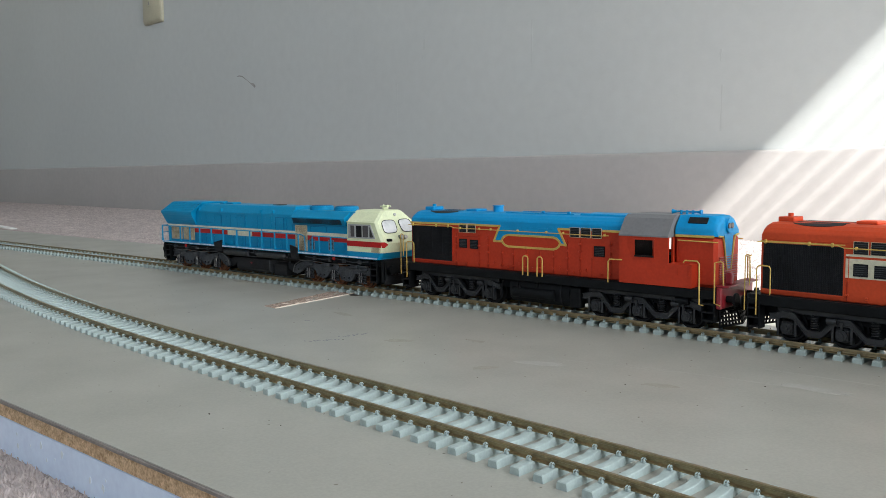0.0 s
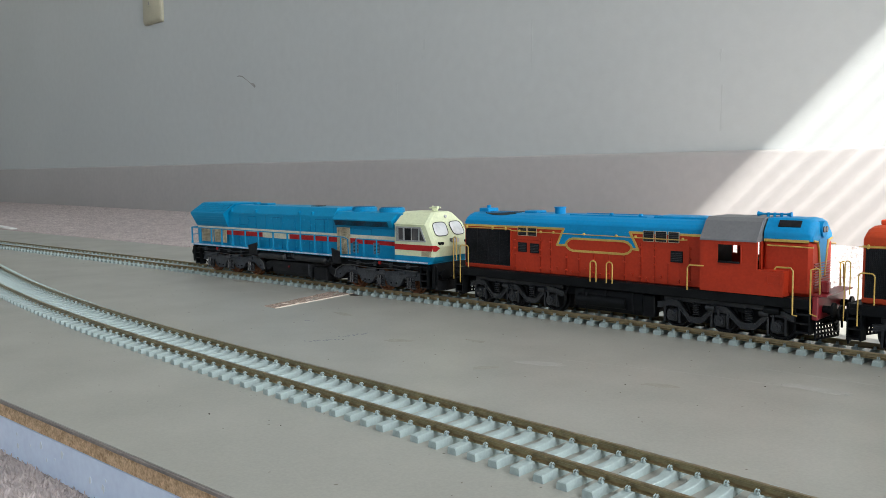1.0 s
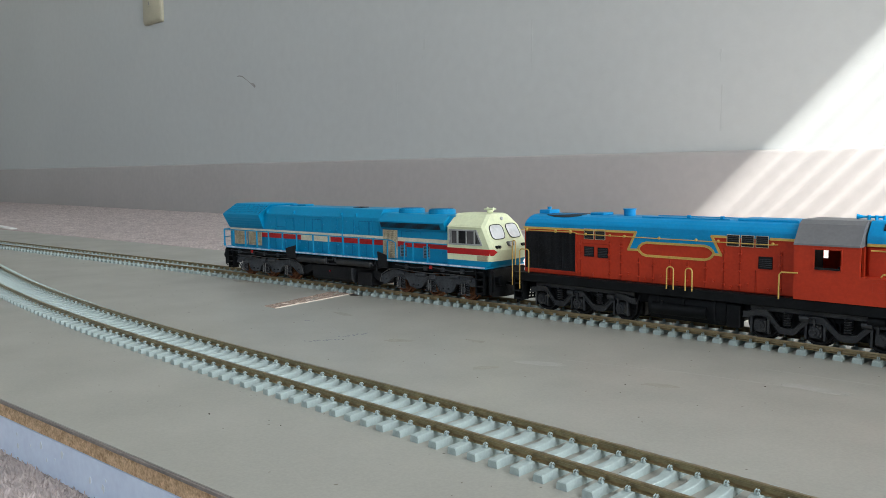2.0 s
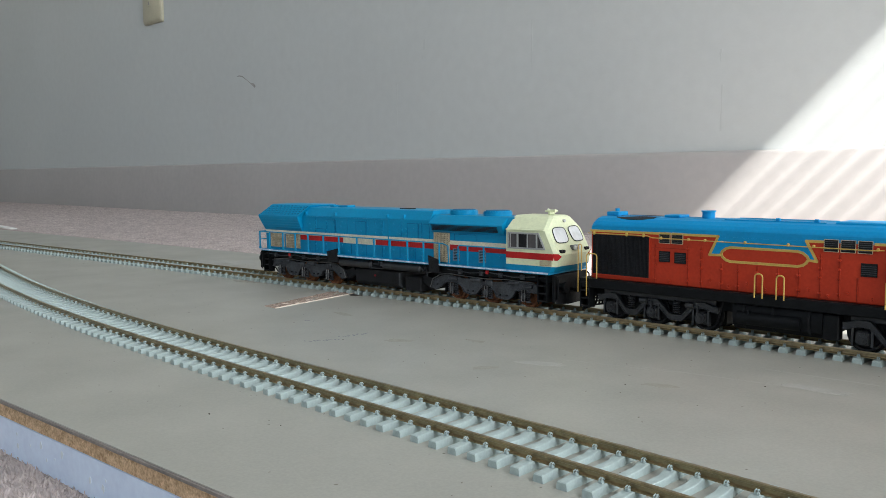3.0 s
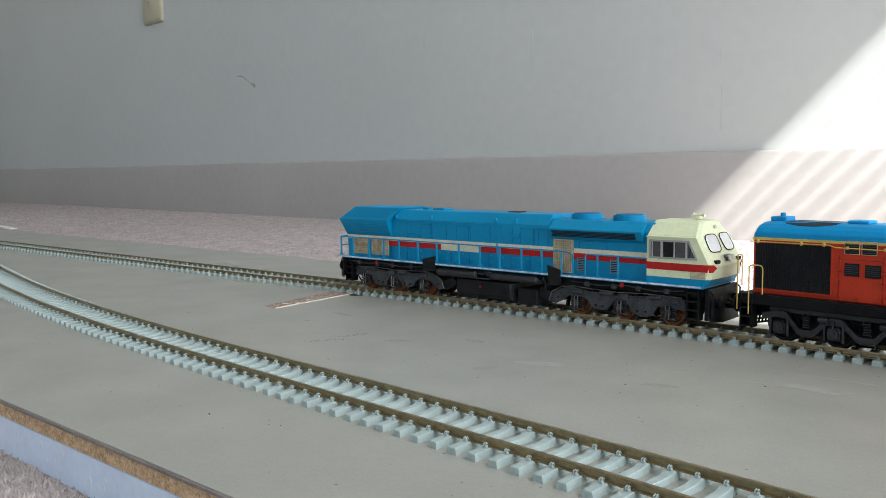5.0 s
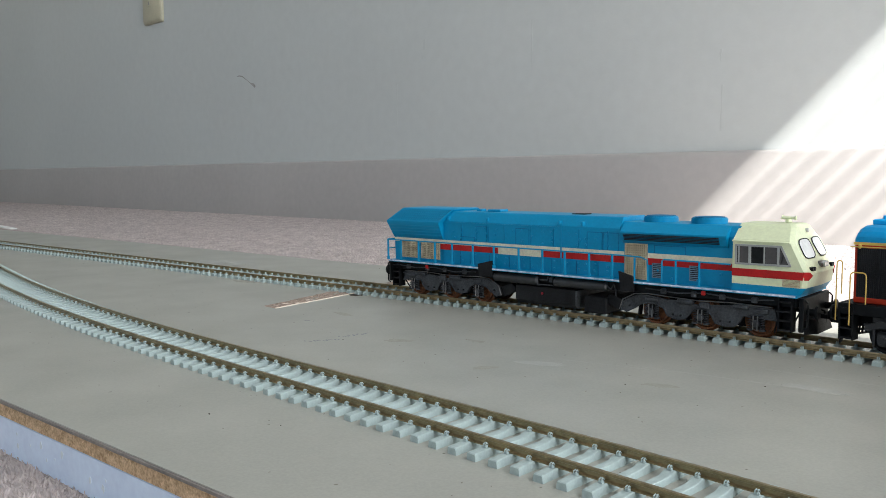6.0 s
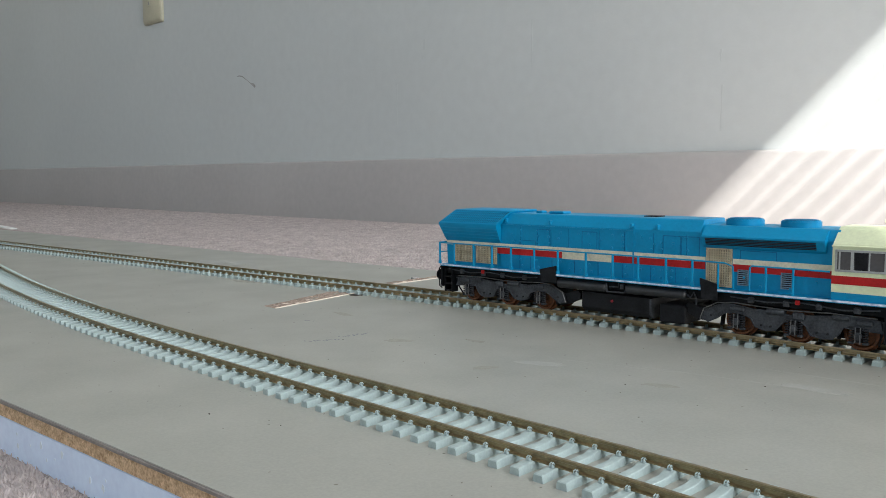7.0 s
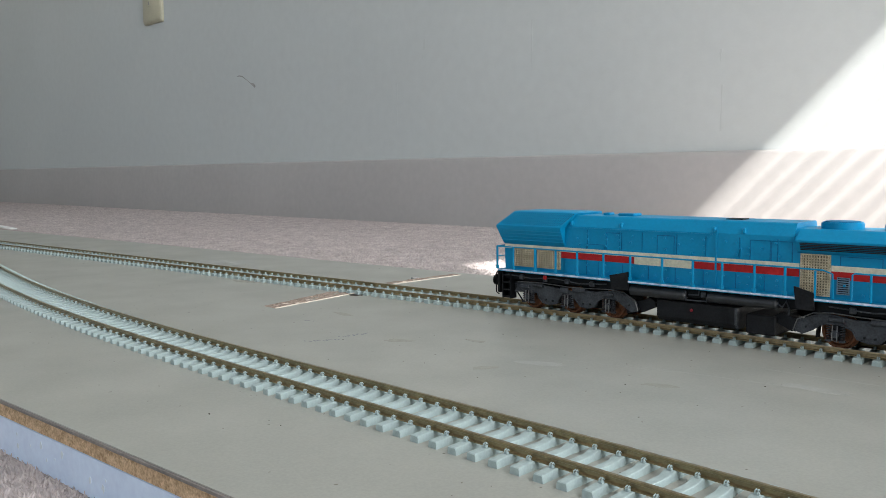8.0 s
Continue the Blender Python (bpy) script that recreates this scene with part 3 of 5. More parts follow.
def truck(root, axles, lo, hi, r, label, metal):
    """A three-axle truck: a cast side frame on each flank, axle boxes, springs, brake rods."""
    x0, x1 = axles[0] - lo, axles[2] + hi
    base = part("truck_bolster", B(x0 + 2, x1 - 2, -5.8, 5.8, 2.2, 12.5, bevel=0.5), M_BLACK, root)
    for a in axles:
        part("traction_motor", B(a - 3.5, a + 6.5, -5.2, 5.2, 1.4, 8.5, bevel=1.0), M_BLACK, base)
    for s in (-1, 1):
        y0, y1 = s * 11.0, s * 13.0
        peaks = [axles[0] - 6.5, axles[0], (axles[0] + axles[1]) / 2, axles[1], (axles[1] + axles[2]) / 2, axles[2], axles[2] + 7.0]
        zs = [9.0, 10.2, 4.2, 9.6, 4.2, 10.2, 9.0]
        line = []
        for p, q, za, zb in zip(peaks, peaks[1:], zs, zs[1:]):
            for i in range(8):
                f = i / 8
                g = 0.5 - 0.5 * math.cos(math.pi * max(0.0, min(1.0, 1.5 * f - 0.25)))
                line.append((p + f * (q - p), za + (zb - za) * g))
        line.append((peaks[-1], zs[-1]))
        outline = [(x, z + 1.15) for x, z in line] + [(x, z - 1.15) for x, z in reversed(line)]
        part("top_rail", B(x0 + 2, x1 - 2, *sorted((s * 10.2, s * 11.6)), 10.6, 12.6, bevel=0.3), metal, base)
        frame_part = part("side_frame", prism_y(bmesh.new(), outline, y0, y1), metal, base, label)
        part("cast_rim", ribbon(s, 12.9, [(x, z + 1.0) for x, z in line[::2]], 0.4, 0.45), metal, frame_part)
        part("cast_rim", ribbon(s, 12.9, [(x, z - 1.0) for x, z in line[::2]], 0.4, 0.4), metal, frame_part)
        for a in axles:
            bm = bmesh.new()
            box(bm, a - 2.5, a + 2.5, *sorted((s * 10.8, s * 13.2)), r - 3.4, r + 1.6, bevel=0.7)
            rod(bm, (a, s * 13.0, r - 0.9), (a, s * 14.1, r - 0.9), 1.95, 18)
            rod(bm, (a, s * 14.0, r - 0.9), (a, s * 14.4, r - 0.9), 0.85, 10)
            for k in range(6):
                c = (a + 1.4 * math.cos(k * 1.047), r - 0.9 + 1.4 * math.sin(k * 1.047))
                rod(bm, (c[0], s * 14.0, c[1]), (c[0], s * 14.35, c[1]), 0.24, 6)
            for d in (-3.2, 3.2):
                box(bm, a + d - 0.4, a + d + 0.4, *sorted((s * 11.4, s * 13.3)), 2.4, 9.0)
            part("axle_box", bm, metal, base)
        for a, b in zip(axles, axles[1:]):
            m = (a + b) / 2
            bm = bmesh.new()
            wire(bm, [(m + 1.3 * math.cos(k * 0.785), s * 12.2 + 1.3 * math.sin(k * 0.785), 5.9 + 0.11 * k) for k in range(46)], 0.32, 5)
            part("coil_spring", bm, metal, base)
            bm = bmesh.new()
            rod(bm, (m + 4.6, s * 13.2, 9.8), (m + 8.0, s * 13.2, 9.8), 1.25, 12)
            rod(bm, (m + 8.0, s * 13.2, 9.8), (m + 9.6, s * 13.2, 9.4), 0.4, 6)
            box(bm, m + 9.2, m + 10.0, *sorted((s * 12.8, s * 13.6)), 4.2, 9.8)
            part("brake_cylinder", bm, metal, base)


def cast_truck(root, inner, axles, r):
    """A cast three-axle truck; inner: which way the locomotive's middle lies. Its shape is drawn for the rear truck and mirrored for the front."""
    X = lambda x: -inner * x
    lo, hi = min(axles), max(axles)
    base = part("truck_bolster", B(lo - 6, hi + 6, -5.8, 5.8, 2.6, 12.5, bevel=0.5), M_BLACK, root)
    for a in axles:
        part("traction_motor", B(a - 4.5, a + 5.5, -5.2, 5.2, 1.4, 8.5, bevel=1.0), M_BLACK, base)
    top = [(96.8, 11.0), (94.0, 11.5), (86.0, 11.9), (78.0, 11.2), (71.0, 10.5), (66.0, 10.1), (58.0, 10.4), (52.5, 10.9), (44.5, 12.0), (40.5, 11.8), (36.5, 10.4), (32.8, 8.4), (32.2, 4.9)]
    low = [(34.5, 4.3), (38.3, 6.2), (40.5, 7.9), (43.0, 9.0), (48.3, 8.9), (51.5, 7.4), (53.0, 4.6), (57.0, 3.6), (60.5, 4.1), (63.5, 7.4), (65.0, 8.5), (69.5, 8.6), (71.5, 6.8), (73.0, 3.9), (77.0, 3.1), (80.6, 3.5), (82.8, 5.5), (84.0, 8.0), (93.0, 7.6), (96.8, 7.4)]
    for s in (-1, 1):
        flip = lambda pts: [(X(x), z) for x, z in pts]
        bm = prism_y(bmesh.new(), flip(top + low), s * 11.0, s * 12.9)
        frame_part = part("side_frame", bm, M_CAST, base, "dark weathered cast truck frame")
        part("cast_rim", ribbon(s, 12.85, flip(top), 0.5, 0.45), M_CAST, frame_part)
        part("cast_rim", ribbon(s, 12.85, flip(low), 0.45, 0.4), M_CAST, frame_part)
        for x, z in ((79.0, 5.0), (75.2, 4.9), (58.8, 5.3), (55.4, 5.4), (36.0, 7.0)):
            part("bolt", rod(bmesh.new(), (X(x), s * 12.8, z), (X(x), s * 13.5, z), 0.42, 8), M_GEAR, frame_part)
        for x0, x1, z0, z1 in ((93.6, 88.2, 9.4, 11.0), (70.8, 66.8, 9.0, 11.6), (49.0, 43.6, 9.8, 11.4)):
            part("spring_cap", B(*sorted((X(x0), X(x1))), *sorted((s * 12.6, s * 14.0)), z0, z1, bevel=0.35), M_CAST, frame_part)
        for a in axles:
            axle_box = part("axle_box", B(a - 1.5, a + 1.5, *sorted((s * 10.6, s * 13.3)), 3.2, 8.4, bevel=0.4), M_GEAR, base)
            part("bearing", rod(bmesh.new(), (a, s * 13.2, 5.6), (a, s * 14.2, 5.6), 1.35, 14), M_CAST, axle_box)
            for d in (-2.35, 2.35):
                part("coil_spring", wire(bmesh.new(), [(a + d + 0.72 * math.cos(k * 0.9), s * 12.9 + 0.72 * math.sin(k * 0.9), 3.6 + 0.125 * k) for k in range(42)], 0.24, 5), M_DARKCAST, axle_box)
                part("spring_seat", B(a + d - 1.0, a + d + 1.0, *sorted((s * 12.0, s * 13.8)), 2.7, 3.5, bevel=0.2), M_CAST, axle_box)
            part("strap", wire(bmesh.new(), [(a - 0.8, s * 13.9, 8.6), (a - 0.8, s * 14.2, 3.4), (a + 0.8, s * 14.2, 3.0), (a + 0.8, s * 13.9, 8.6)], 0.22, 5), M_STEEL, axle_box)
            part("brake_shoe", prism_y(bmesh.new(), [(a + inner * 7.0, 3.0), (a + inner * 7.8, 3.0), (a + inner * 7.4, 7.6), (a + inner * 6.4, 7.6)], s * 7.8, s * 10.0), M_GEAR, base)
        bm = rod(bmesh.new(), (X(64.0), s * 13.0, 11.0), (X(57.5), s * 13.0, 10.9), 1.15, 12)
        rod(bm, (X(57.5), s * 13.0, 10.9), (X(53.5), s * 13.0, 10.9), 0.4, 6)
        part("brake_cylinder", bm, M_CAST, base)
        bm = rod(bmesh.new(), (X(86.0), s * 13.0, 11.4), (X(80.5), s * 13.0, 11.2), 1.0, 12)
        part("brake_cylinder", bm, M_CAST, base)
        part("sand_pipe", wire(bmesh.new(), [(X(96.0), s * 13.2, 12.0), (X(96.6), s * 12.6, 8.0), (X(94.6), s * 9.6, 2.2)], 0.35), M_GEAR, base)
        part("brake_pipe", wire(bmesh.new(), [(X(95), s * 13.4, 12.2), (X(80), s * 13.7, 12.6), (X(66), s * 13.4, 12.0), (X(54), s * 13.6, 12.4), (X(45), s * 13.6, 12.9), (X(38.5), s * 13.6, 12.3), (X(33.0), s * 13.6, 9.4), (X(31.6), s * 13.6, 5.2)], 0.24), M_STEEL, base)
        link = [(33.0, 8.7), (26.5, 10.9), (24.3, 9.4), (24.7, 7.2), (30.7, 4.4)]
        part("traction_link", prism_y(bmesh.new(), flip(link), s * 9.5, s * 12.2), M_GEAR, base)


def buffer(root, x, way, y, z, mat):
    bm = rod(bmesh.new(), (x, y, z), (x + way * 3.4, y, z), 1.3, 14)
    rod(bm, (x + way * 3.4, y, z), (x + way * 4.2, y, z), 2.6, 18)
    return part("buffer", bm, mat, root)


def coupler(root, x, way, z=9.0):
    bm = B(min(x, x + way * 7), max(x, x + way * 7), -0.9, 0.9, z - 0.8, z + 0.8, bevel=0.2)
    box(bm, min(x + way * 5.5, x + way * 9.5), max(x + way * 5.5, x + way * 9.5), -2.0, 2.0, z - 1.7, z + 1.7, bevel=0.5)
    part("coupler", bm, M_BLACK, root)
    for y in (-5, 5):
        part("air_hose", wire(bmesh.new(), [(x, y, z + 1.5), (x + way * 1.6, y, z + 1.2), (x + way * 2.2, y * 0.9, z - 2), (x + way * 2.8, y * 0.6, z - 4.6)], 0.45, 8), M_BLACK, root)


def ladder(root, x0, x1, s, z0, z1, w0=11.0, w1=14.6, steps=3, mat=None):
    """Steps between two cheek plates at a corner."""
    y0, y1 = sorted((s * w0, s * w1))
    top = part("cab_steps", B(x0, x1, *sorted((s * w0, s * (w0 + 0.5))), z0, z1), mat or M_BLACK, root)
    for a in (x0 - 0.05, x1 - 0.45):
        part("cheek", B(a, a + 0.5, y0, y1, z0, z1), mat or M_BLACK, top)
    for k in range(steps):
        z = z0 + 0.3 + (z1 - z0 - 2.5) * k / (steps - 1)
        part("tread", B(x0 + 0.3, x1 - 0.3, y0, y1, z, z + 0.6), mat or M_GEAR, top)
    return top


# ---- the blue freight locomotive ----
def blue_locomotive():
    root = tagged(new("diesel_locomotive"), "blue model diesel locomotive with cream cab, red stripe and rusty wheels", "locomotive", "locomotives of the train")
    # underframe and deck
    part("underframe", B(-104, 104, -13.4, 13.4, 12.8, 16.7, bevel=0.4), M_BLACK, root, "black weathered underframe")
    part("deck", B(-105, 104.5, -16.1, 16.1, 16.7, 17.7, bevel=0.15), M_BLUE, root)
    mirrored(lambda s: plate(s, 16.1, rect(-104.5, 104.0, 17.05, 17.75), 0.18), "sill_line", M_WHITE, root, "chipped white line along the deck edge")
    # long hood
    ring = lambda w, z1, z2, w2: [(-w, 17.7), (w, 17.7), (w, z1), (w - 0.45, z1 + 0.9), (w2 + 0.6, z2 - 0.35), (w2, z2), (-w2, z2), (-w2 - 0.6, z2 - 0.35), (-w + 0.45, z1 + 0.9), (-w, z1)]
    bm = bmesh.new()
    prism_x(bm, ring(12.0, 38.8, 43.6, 8.8), -70.5, 30.5)
    part("long_hood", bm, M_BLUE, root, smooth=14.0)
    bm = bmesh.new()
    prism_x(bm, ring(12.0, 37.6, 41.6, 8.8), 30.5, 81.0)
    part("equipment_hood", bm, M_BLUE, root, smooth=14.0)
    mirrored(lambda s: plate(s, 12.0, rect(-69.0, 0.8, 37.9, 38.4), 0.35), "hood_rib", M_BLUE, root)
    for x in (-48, -24, 14.5, 22.5):
        mirrored(lambda s: ribbon(s, 12.0, [(x, 29.6), (x, 36.8), (x + 7.5, 36.8), (x + 7.5, 29.6)], 0.28, 0.12), "door_outline", M_SEAMBLUE, root)
    mirrored(lambda s: ribbon(s, 12.0, [(46.5, 29.6), (46.5, 32.6), (60, 32.6), (60, 29.6)], 0.28, 0.12), "door_outline", M_SEAMBLUE, root)
    mirrored(lambda s: ribbon(s, 12.0, [(-58, 18.2), (-58, 31.5), (-49, 31.5), (-49, 18.2)], 0.28, 0.12), "door_outline", M_SEAMBLUE, root)
    for x in (-57.5, -41.5, -31.0, -15.5, -3.2, 10.2, 24.6):
        mirrored(lambda s: plate(s, 12.0, rect(x, x + 0.22, 29.6, 37.6), 0.12), "door_seam", M_SEAMBLUE, root)
        mirrored(lambda s: plate(s, 12.0, rect(x + 0.35, x + 0.6, 29.6, 37.6), 0.2), "door_edge", M_BLUE, root)
    mirrored(lambda s: plate(s, 12.0, rect(0.8, 1.5, 18, 40.0), 0.35), "hood_seam", M_BLUE, root)
    for x in (-66, -41, 0, 12):
        for s in (-1, 1):
            part("lifting_lug", B(x - 0.7, x + 0.7, *sorted((s * 10.6, s * 12.3)), 39.0, 41.2, bevel=0.3), M_BLUE, root)
    for x in (-63, -52, -40, -28, -16, -4, 9, 20):
        mirrored(lambda s: plate(s, 12.0, [(x, 18.2), (x + 0.3, 18.2), (x + 0.3, 24.0), (x, 24.0)], 0.15), "door_seam", M_SEAMBLUE, root)
    # hinges and latches
    hinge = finish(B(-0.45, 0.45, -0.5, 0.5, -0.4, 0.4, bevel=0.12), "latch", M_BLUE)
    for x in (-62, -57, -48, -42, -36, -30, -25, -20, -15, -9, -3, 5, 10, 14, 19, 25, 48, 55, 66, 74):
        for z in (31.0, 33.6, 35.8, 22.6, 20.0):
            if random.random() < 0.7 and (x < 40 or z < 23):
                o = new("latch", hinge)
                o.parent = root
                o.matrix_basis = pose((x + random.uniform(-1, 1)) * MM, -0.01205, (z + random.uniform(-0.4, 0.4)) * MM)
    # radiator section, flared above
    slices = [(17.7, 12.0, -103.5, -69.5), (29.4, 12.0, -103.9, -69.2), (29.9, 12.6, -104.0, -69.2), (37.6, 16.0, -105.8, -69.2), (38.3, 16.0, -105.6, -68.9), (44.4, 10.3, -99.6, -64.6), (44.8, 9.6, -98.8, -65.2)]
    bm = loft(bmesh.new(), [[(a, -w, z), (b, -w, z), (b, w, z), (a, w, z)] for z, w, a, b in slices])
    part("radiator_housing", bm, M_BLUE, root)
    for s in (-1, 1):
        bm = bmesh.new()
        for i in range(27):
            f = (i + 0.5) / 27
            p = Vector((-104.6 + 34.6 * f, s * 15.55, 38.9))
            q = Vector((-99.2 + 33.8 * f, s * 10.5, 44.35))
            rod(bm, p, q, 0.3, 4)
        for k in range(5):
            f = (k + 0.5) / 5
            rod(bm, (-104.9 + 5.4 * f, s * (15.7 - 5.1 * f), 38.8 + 5.5 * f), (-69.6 + 4.6 * f, s * (15.7 - 5.1 * f), 38.8 + 5.5 * f), 0.2, 4)
        scr = part("radiator_screen", bm, M_BLUE, root, "blue wire screen over the radiator")
        pts = [(-104.4, s * 15.35, 38.9), (-70.0, s * 15.35, 38.9), (-65.6, s * 10.6, 44.1), (-99.2, s * 10.6, 44.1)]
        part("backing", loft(bmesh.new(), [[(x, y, z - 0.1) for x, y, z in pts], [(x, y, z + 0.2) for x, y, z in pts]]), M_MESH, scr)
        bm = bmesh.new()
        for k in range(4):
            f = 0.2 + 0.2 * k
            rod(bm, (-104.2 - 1.4 * f, s * (12.6 + 3.4 * f), 29.9 + 7.7 * f), (-69.3, s * (12.6 + 3.4 * f), 29.9 + 7.7 * f), 0.22, 5)
        part("flare_rib", bm, M_BLUE, root)
        for a, b in ((-99.0, -86.2), (-84.6, -71.6)):
            g = part("intake_grille", woven(s, 12.0, a, b, 19.2, 27.9, 0.95), M_TAN, root, "tan woven intake grille")
            part("backing", plate(s, 11.95, rect(a, b, 19.2, 27.9), 0.15), M_TANBACK, g)
    # stripes
    for a, b in ((-103.6, 32.6), (43.6, 80.6)):
        mirrored(lambda s: plate(s, 12.0, rect(a, b, 27.3, 29.3), 0.16), "cream_stripe", M_STRIPE, root, "cream stripe along the hood")
    for a, b in ((-71.3, -34.4), (-8.8, 32.6), (43.6, 80.6)):
        mirrored(lambda s: plate(s, 12.0, rect(a, b, 24.5, 27.3), 0.14), "red_stripe", M_REDBAND, root, "red stripe along the hood")
    mirrored(lambda s: plate(s, 12.0, rect(-34.4, -8.8, 24.3, 27.3), 0.15), "cream_panel", M_STRIPE, root, "cream panel in the stripe")
    # roof fittings
    for x, w, d in ((-44, 3.2, 8), (-54.5, 2, 3.5)):
        part("roof_hatch", B(x - d / 2, x + d / 2, -w, w, 43.5, 44.7, bevel=0.3), M_BLUE, root)
    part("exhaust_stack", B(0.5, 7.5, -3.0, 3.0, 43.4, 44.0, bevel=0.25), M_MESH, root, "sooty exhaust outlet")
    for x in (43, 64.2):
        bm = rod(bmesh.new(), (x, 0, 41.5), (x, 0, 43.6), 7.1, 28)
        rod(bm, (x, 0, 43.6), (x, 0, 44.0), 6.7, 28)
        fan = part("fan_housing", bm, M_BLUE, root)
        part("fan_grille", rod(bmesh.new(), (x, 0, 44.0), (x, 0, 44.25), 5.9, 24), M_SEAMBLUE, fan)
    # filter box with louvres
    for s in (-1, 1):
        sec = [(s * 12.0, 33.0), (s * 13.4, 34.0), (s * 14.8, 37.3), (s * 14.8, 37.9), (s * 10.4, 41.3), (s * 10.0, 41.0)]
        fb = part("filter_box", prism_x(bmesh.new(), sec, 32.0, 77.5), M_BLUE, root, smooth=14.0)
        bm = bmesh.new()
        for k in range(5):
            z = 34.4 + 0.58 * k
            w = 13.55 + (z - 34.0) * 0.424
            box(bm, 33.5, 74.5, *sorted((s * (w - 0.5), s * (w + 0.35))), z, z + 0.3)
        part("louvre", bm, M_MESH, fb, "dark louvres under the edge")
    # tan screens and small louvres
    for s in (-1, 1):
        g = part("side_screen", woven(s, 12.0, 33.0, 43.4, 18.2, 33.0, 0.95), M_TAN, root, "tan wire screen")
        part("backing", plate(s, 11.95, rect(33.0, 43.4, 18.2, 33.0), 0.15), M_TANBACK, g)
        for a in (45.6, 61.8):
            g = part("louvre_panel", grille(s, 12.0, a, a + 4.2, 19.4, 25.4, 0.75, 0.35, upright=False, frame=0.3, depth=0.4), M_LOUVRE, root, "blue-grey louvred vent")
            part("backing", plate(s, 11.98, rect(a, a + 4.2, 19.4, 25.4), 0.2), M_MESH, g)
    # handrails
    post = finish(box(rod(bmesh.new(), (0, 0, 0), (0, 0, 10.6), 0.52, 8), -0.85, 0.85, -0.4, 0.4, 0.0, 1.6, bevel=0.15), "handrail_post", M_BLUE, 35)
    low = finish(rod(bmesh.new(), (0, 0, 0), (0, 0, 9.8), 0.42, 8), "handrail_post", M_BLUE, 35)
    for s in (-1, 1):
        for x in (-95.8, -83.2, -71.8, -60.4, -47.1, -34.2, -19.7, -6.5, 5.4, 17.8, 29.0):
            o = new("handrail_post", post)
            o.parent, o.matrix_basis = root, pose(x * MM, s * 0.0157, 0.0177)
        part("handrail", wire(bmesh.new(), [(-104.5, s * 15.7, 28.2), (-60, s * 15.7, 28.25), (0, s * 15.7, 28.1), (30, s * 15.7, 28.1), (42, s * 15.7, 27.9), (45.2, s * 15.7, 26.8), (45.6, s * 15.7, 18)], 0.34), M_BLUE, root)
        for x in (39.5, 57.6, 67.4):
            o = new("handrail_post", low)
            o.parent, o.matrix_basis = root, pose(x * MM, s * 0.0157, 0.0177)
        part("handrail", wire(bmesh.new(), [(51.6, s * 15.7, 18), (51.7, s * 15.7, 26.9), (52.5, s * 15.7, 27.5), (67.6, s * 15.7, 27.5), (79.5, s * 14.8, 27.3)], 0.34), M_BLUE, root)
    for y in (-15.5, -5, 5, 15.5):
        o = new("handrail_post", post)
        o.parent, o.matrix_basis = root, pose(-0.1055, y * MM, 0.0177)
    part("end_rail", wire(bmesh.new(), [(-105.5, -15.7, 28.3), (-105.5, 15.7, 28.3)], 0.34), M_BLUE, root)
    part("end_rail", wire(bmesh.new(), [(-105.5, -15.7, 23.5), (-105.5, 15.7, 23.5)], 0.28), M_BLUE, root)
    # cab: slices from the deck up to the roof
    cabs = [(17.7, 15.0, 105.0, 105.6), (20.6, 15.1, 107.0, 107.8), (25.6, 15.1, 108.0, 109.0), (30.0, 15.0, 105.8, 106.6), (36.3, 14.8, 102.6, 103.2), (37.2, 14.2, 102.1, 102.7), (41.9, 8.4, 100.6, 101.2), (42.7, 6.8, 99.6, 100.2)]

    def slice_ring(z, w, xs, xm):
        return [(80.2, -w, z), (xs - 1.4, -w, z), (xs, -w + 1.3, z), (xm, 0, z), (xs, w - 1.3, z), (xs - 1.4, w, z), (80.2, w, z)]

    def cab_band(z0, z1, grow=0.0):
        """The cab's outline between two heights."""
        def at(z):
            for a, b in zip(cabs, cabs[1:]):
                if a[0] <= z <= b[0]:
                    f = (z - a[0]) / (b[0] - a[0])
                    return [p + f * (q - p) for p, q in zip(a, b)]
        zs = [z0] + [c[0] for c in cabs if z0 < c[0] < z1] + [z1]
        return loft(bmesh.new(), [slice_ring(z, at(z)[1] + grow, at(z)[2] + grow, at(z)[3] + grow) for z in zs])

    cab = part("cab", cab_band(20.4, 42.7), M_CREAM, root, "pale cream cab", smooth=12.0)
    part("cab_skirt", cab_band(17.7, 20.4), M_BLUE, cab, "blue band under the cab")
    for s in (-1, 1):
        wedge = [(80.2, 15.1, 23.3), (105.4, 15.12, 23.3), (105.9, 15.12, 26.2), (80.2, 15.1, 26.2)]
        part("cab_red_band", loft(bmesh.new(), [[(x, s * y, z) for x, y, z in wedge], [(x, s * (y + 0.14), z) for x, y, z in wedge]]), M_REDBAND, cab, "red band along the cab side")
        front = [(105.6, 15.2, 23.3), (107.6, 13.9, 23.3), (108.3, 11.6, 24.9), (108.0, 13.9, 26.3), (106.5, 15.2, 26.3)]
        part("cab_red_point", loft(bmesh.new(), [[(x - 0.5, s * y, z) for x, y, z in front], [(x + 0.16, s * (y + 0.06), z) for x, y, z in front]]), M_REDBAND, cab, "red point of the band on the cab front")
    for s in (-1, 1):
        part("rain_gutter", prism_x(bmesh.new(), [(s * 14.7, 36.2), (s * 15.2, 36.2), (s * 15.2, 36.6), (s * 14.7, 36.8)], 80.0, 101.0), M_CREAM, cab)
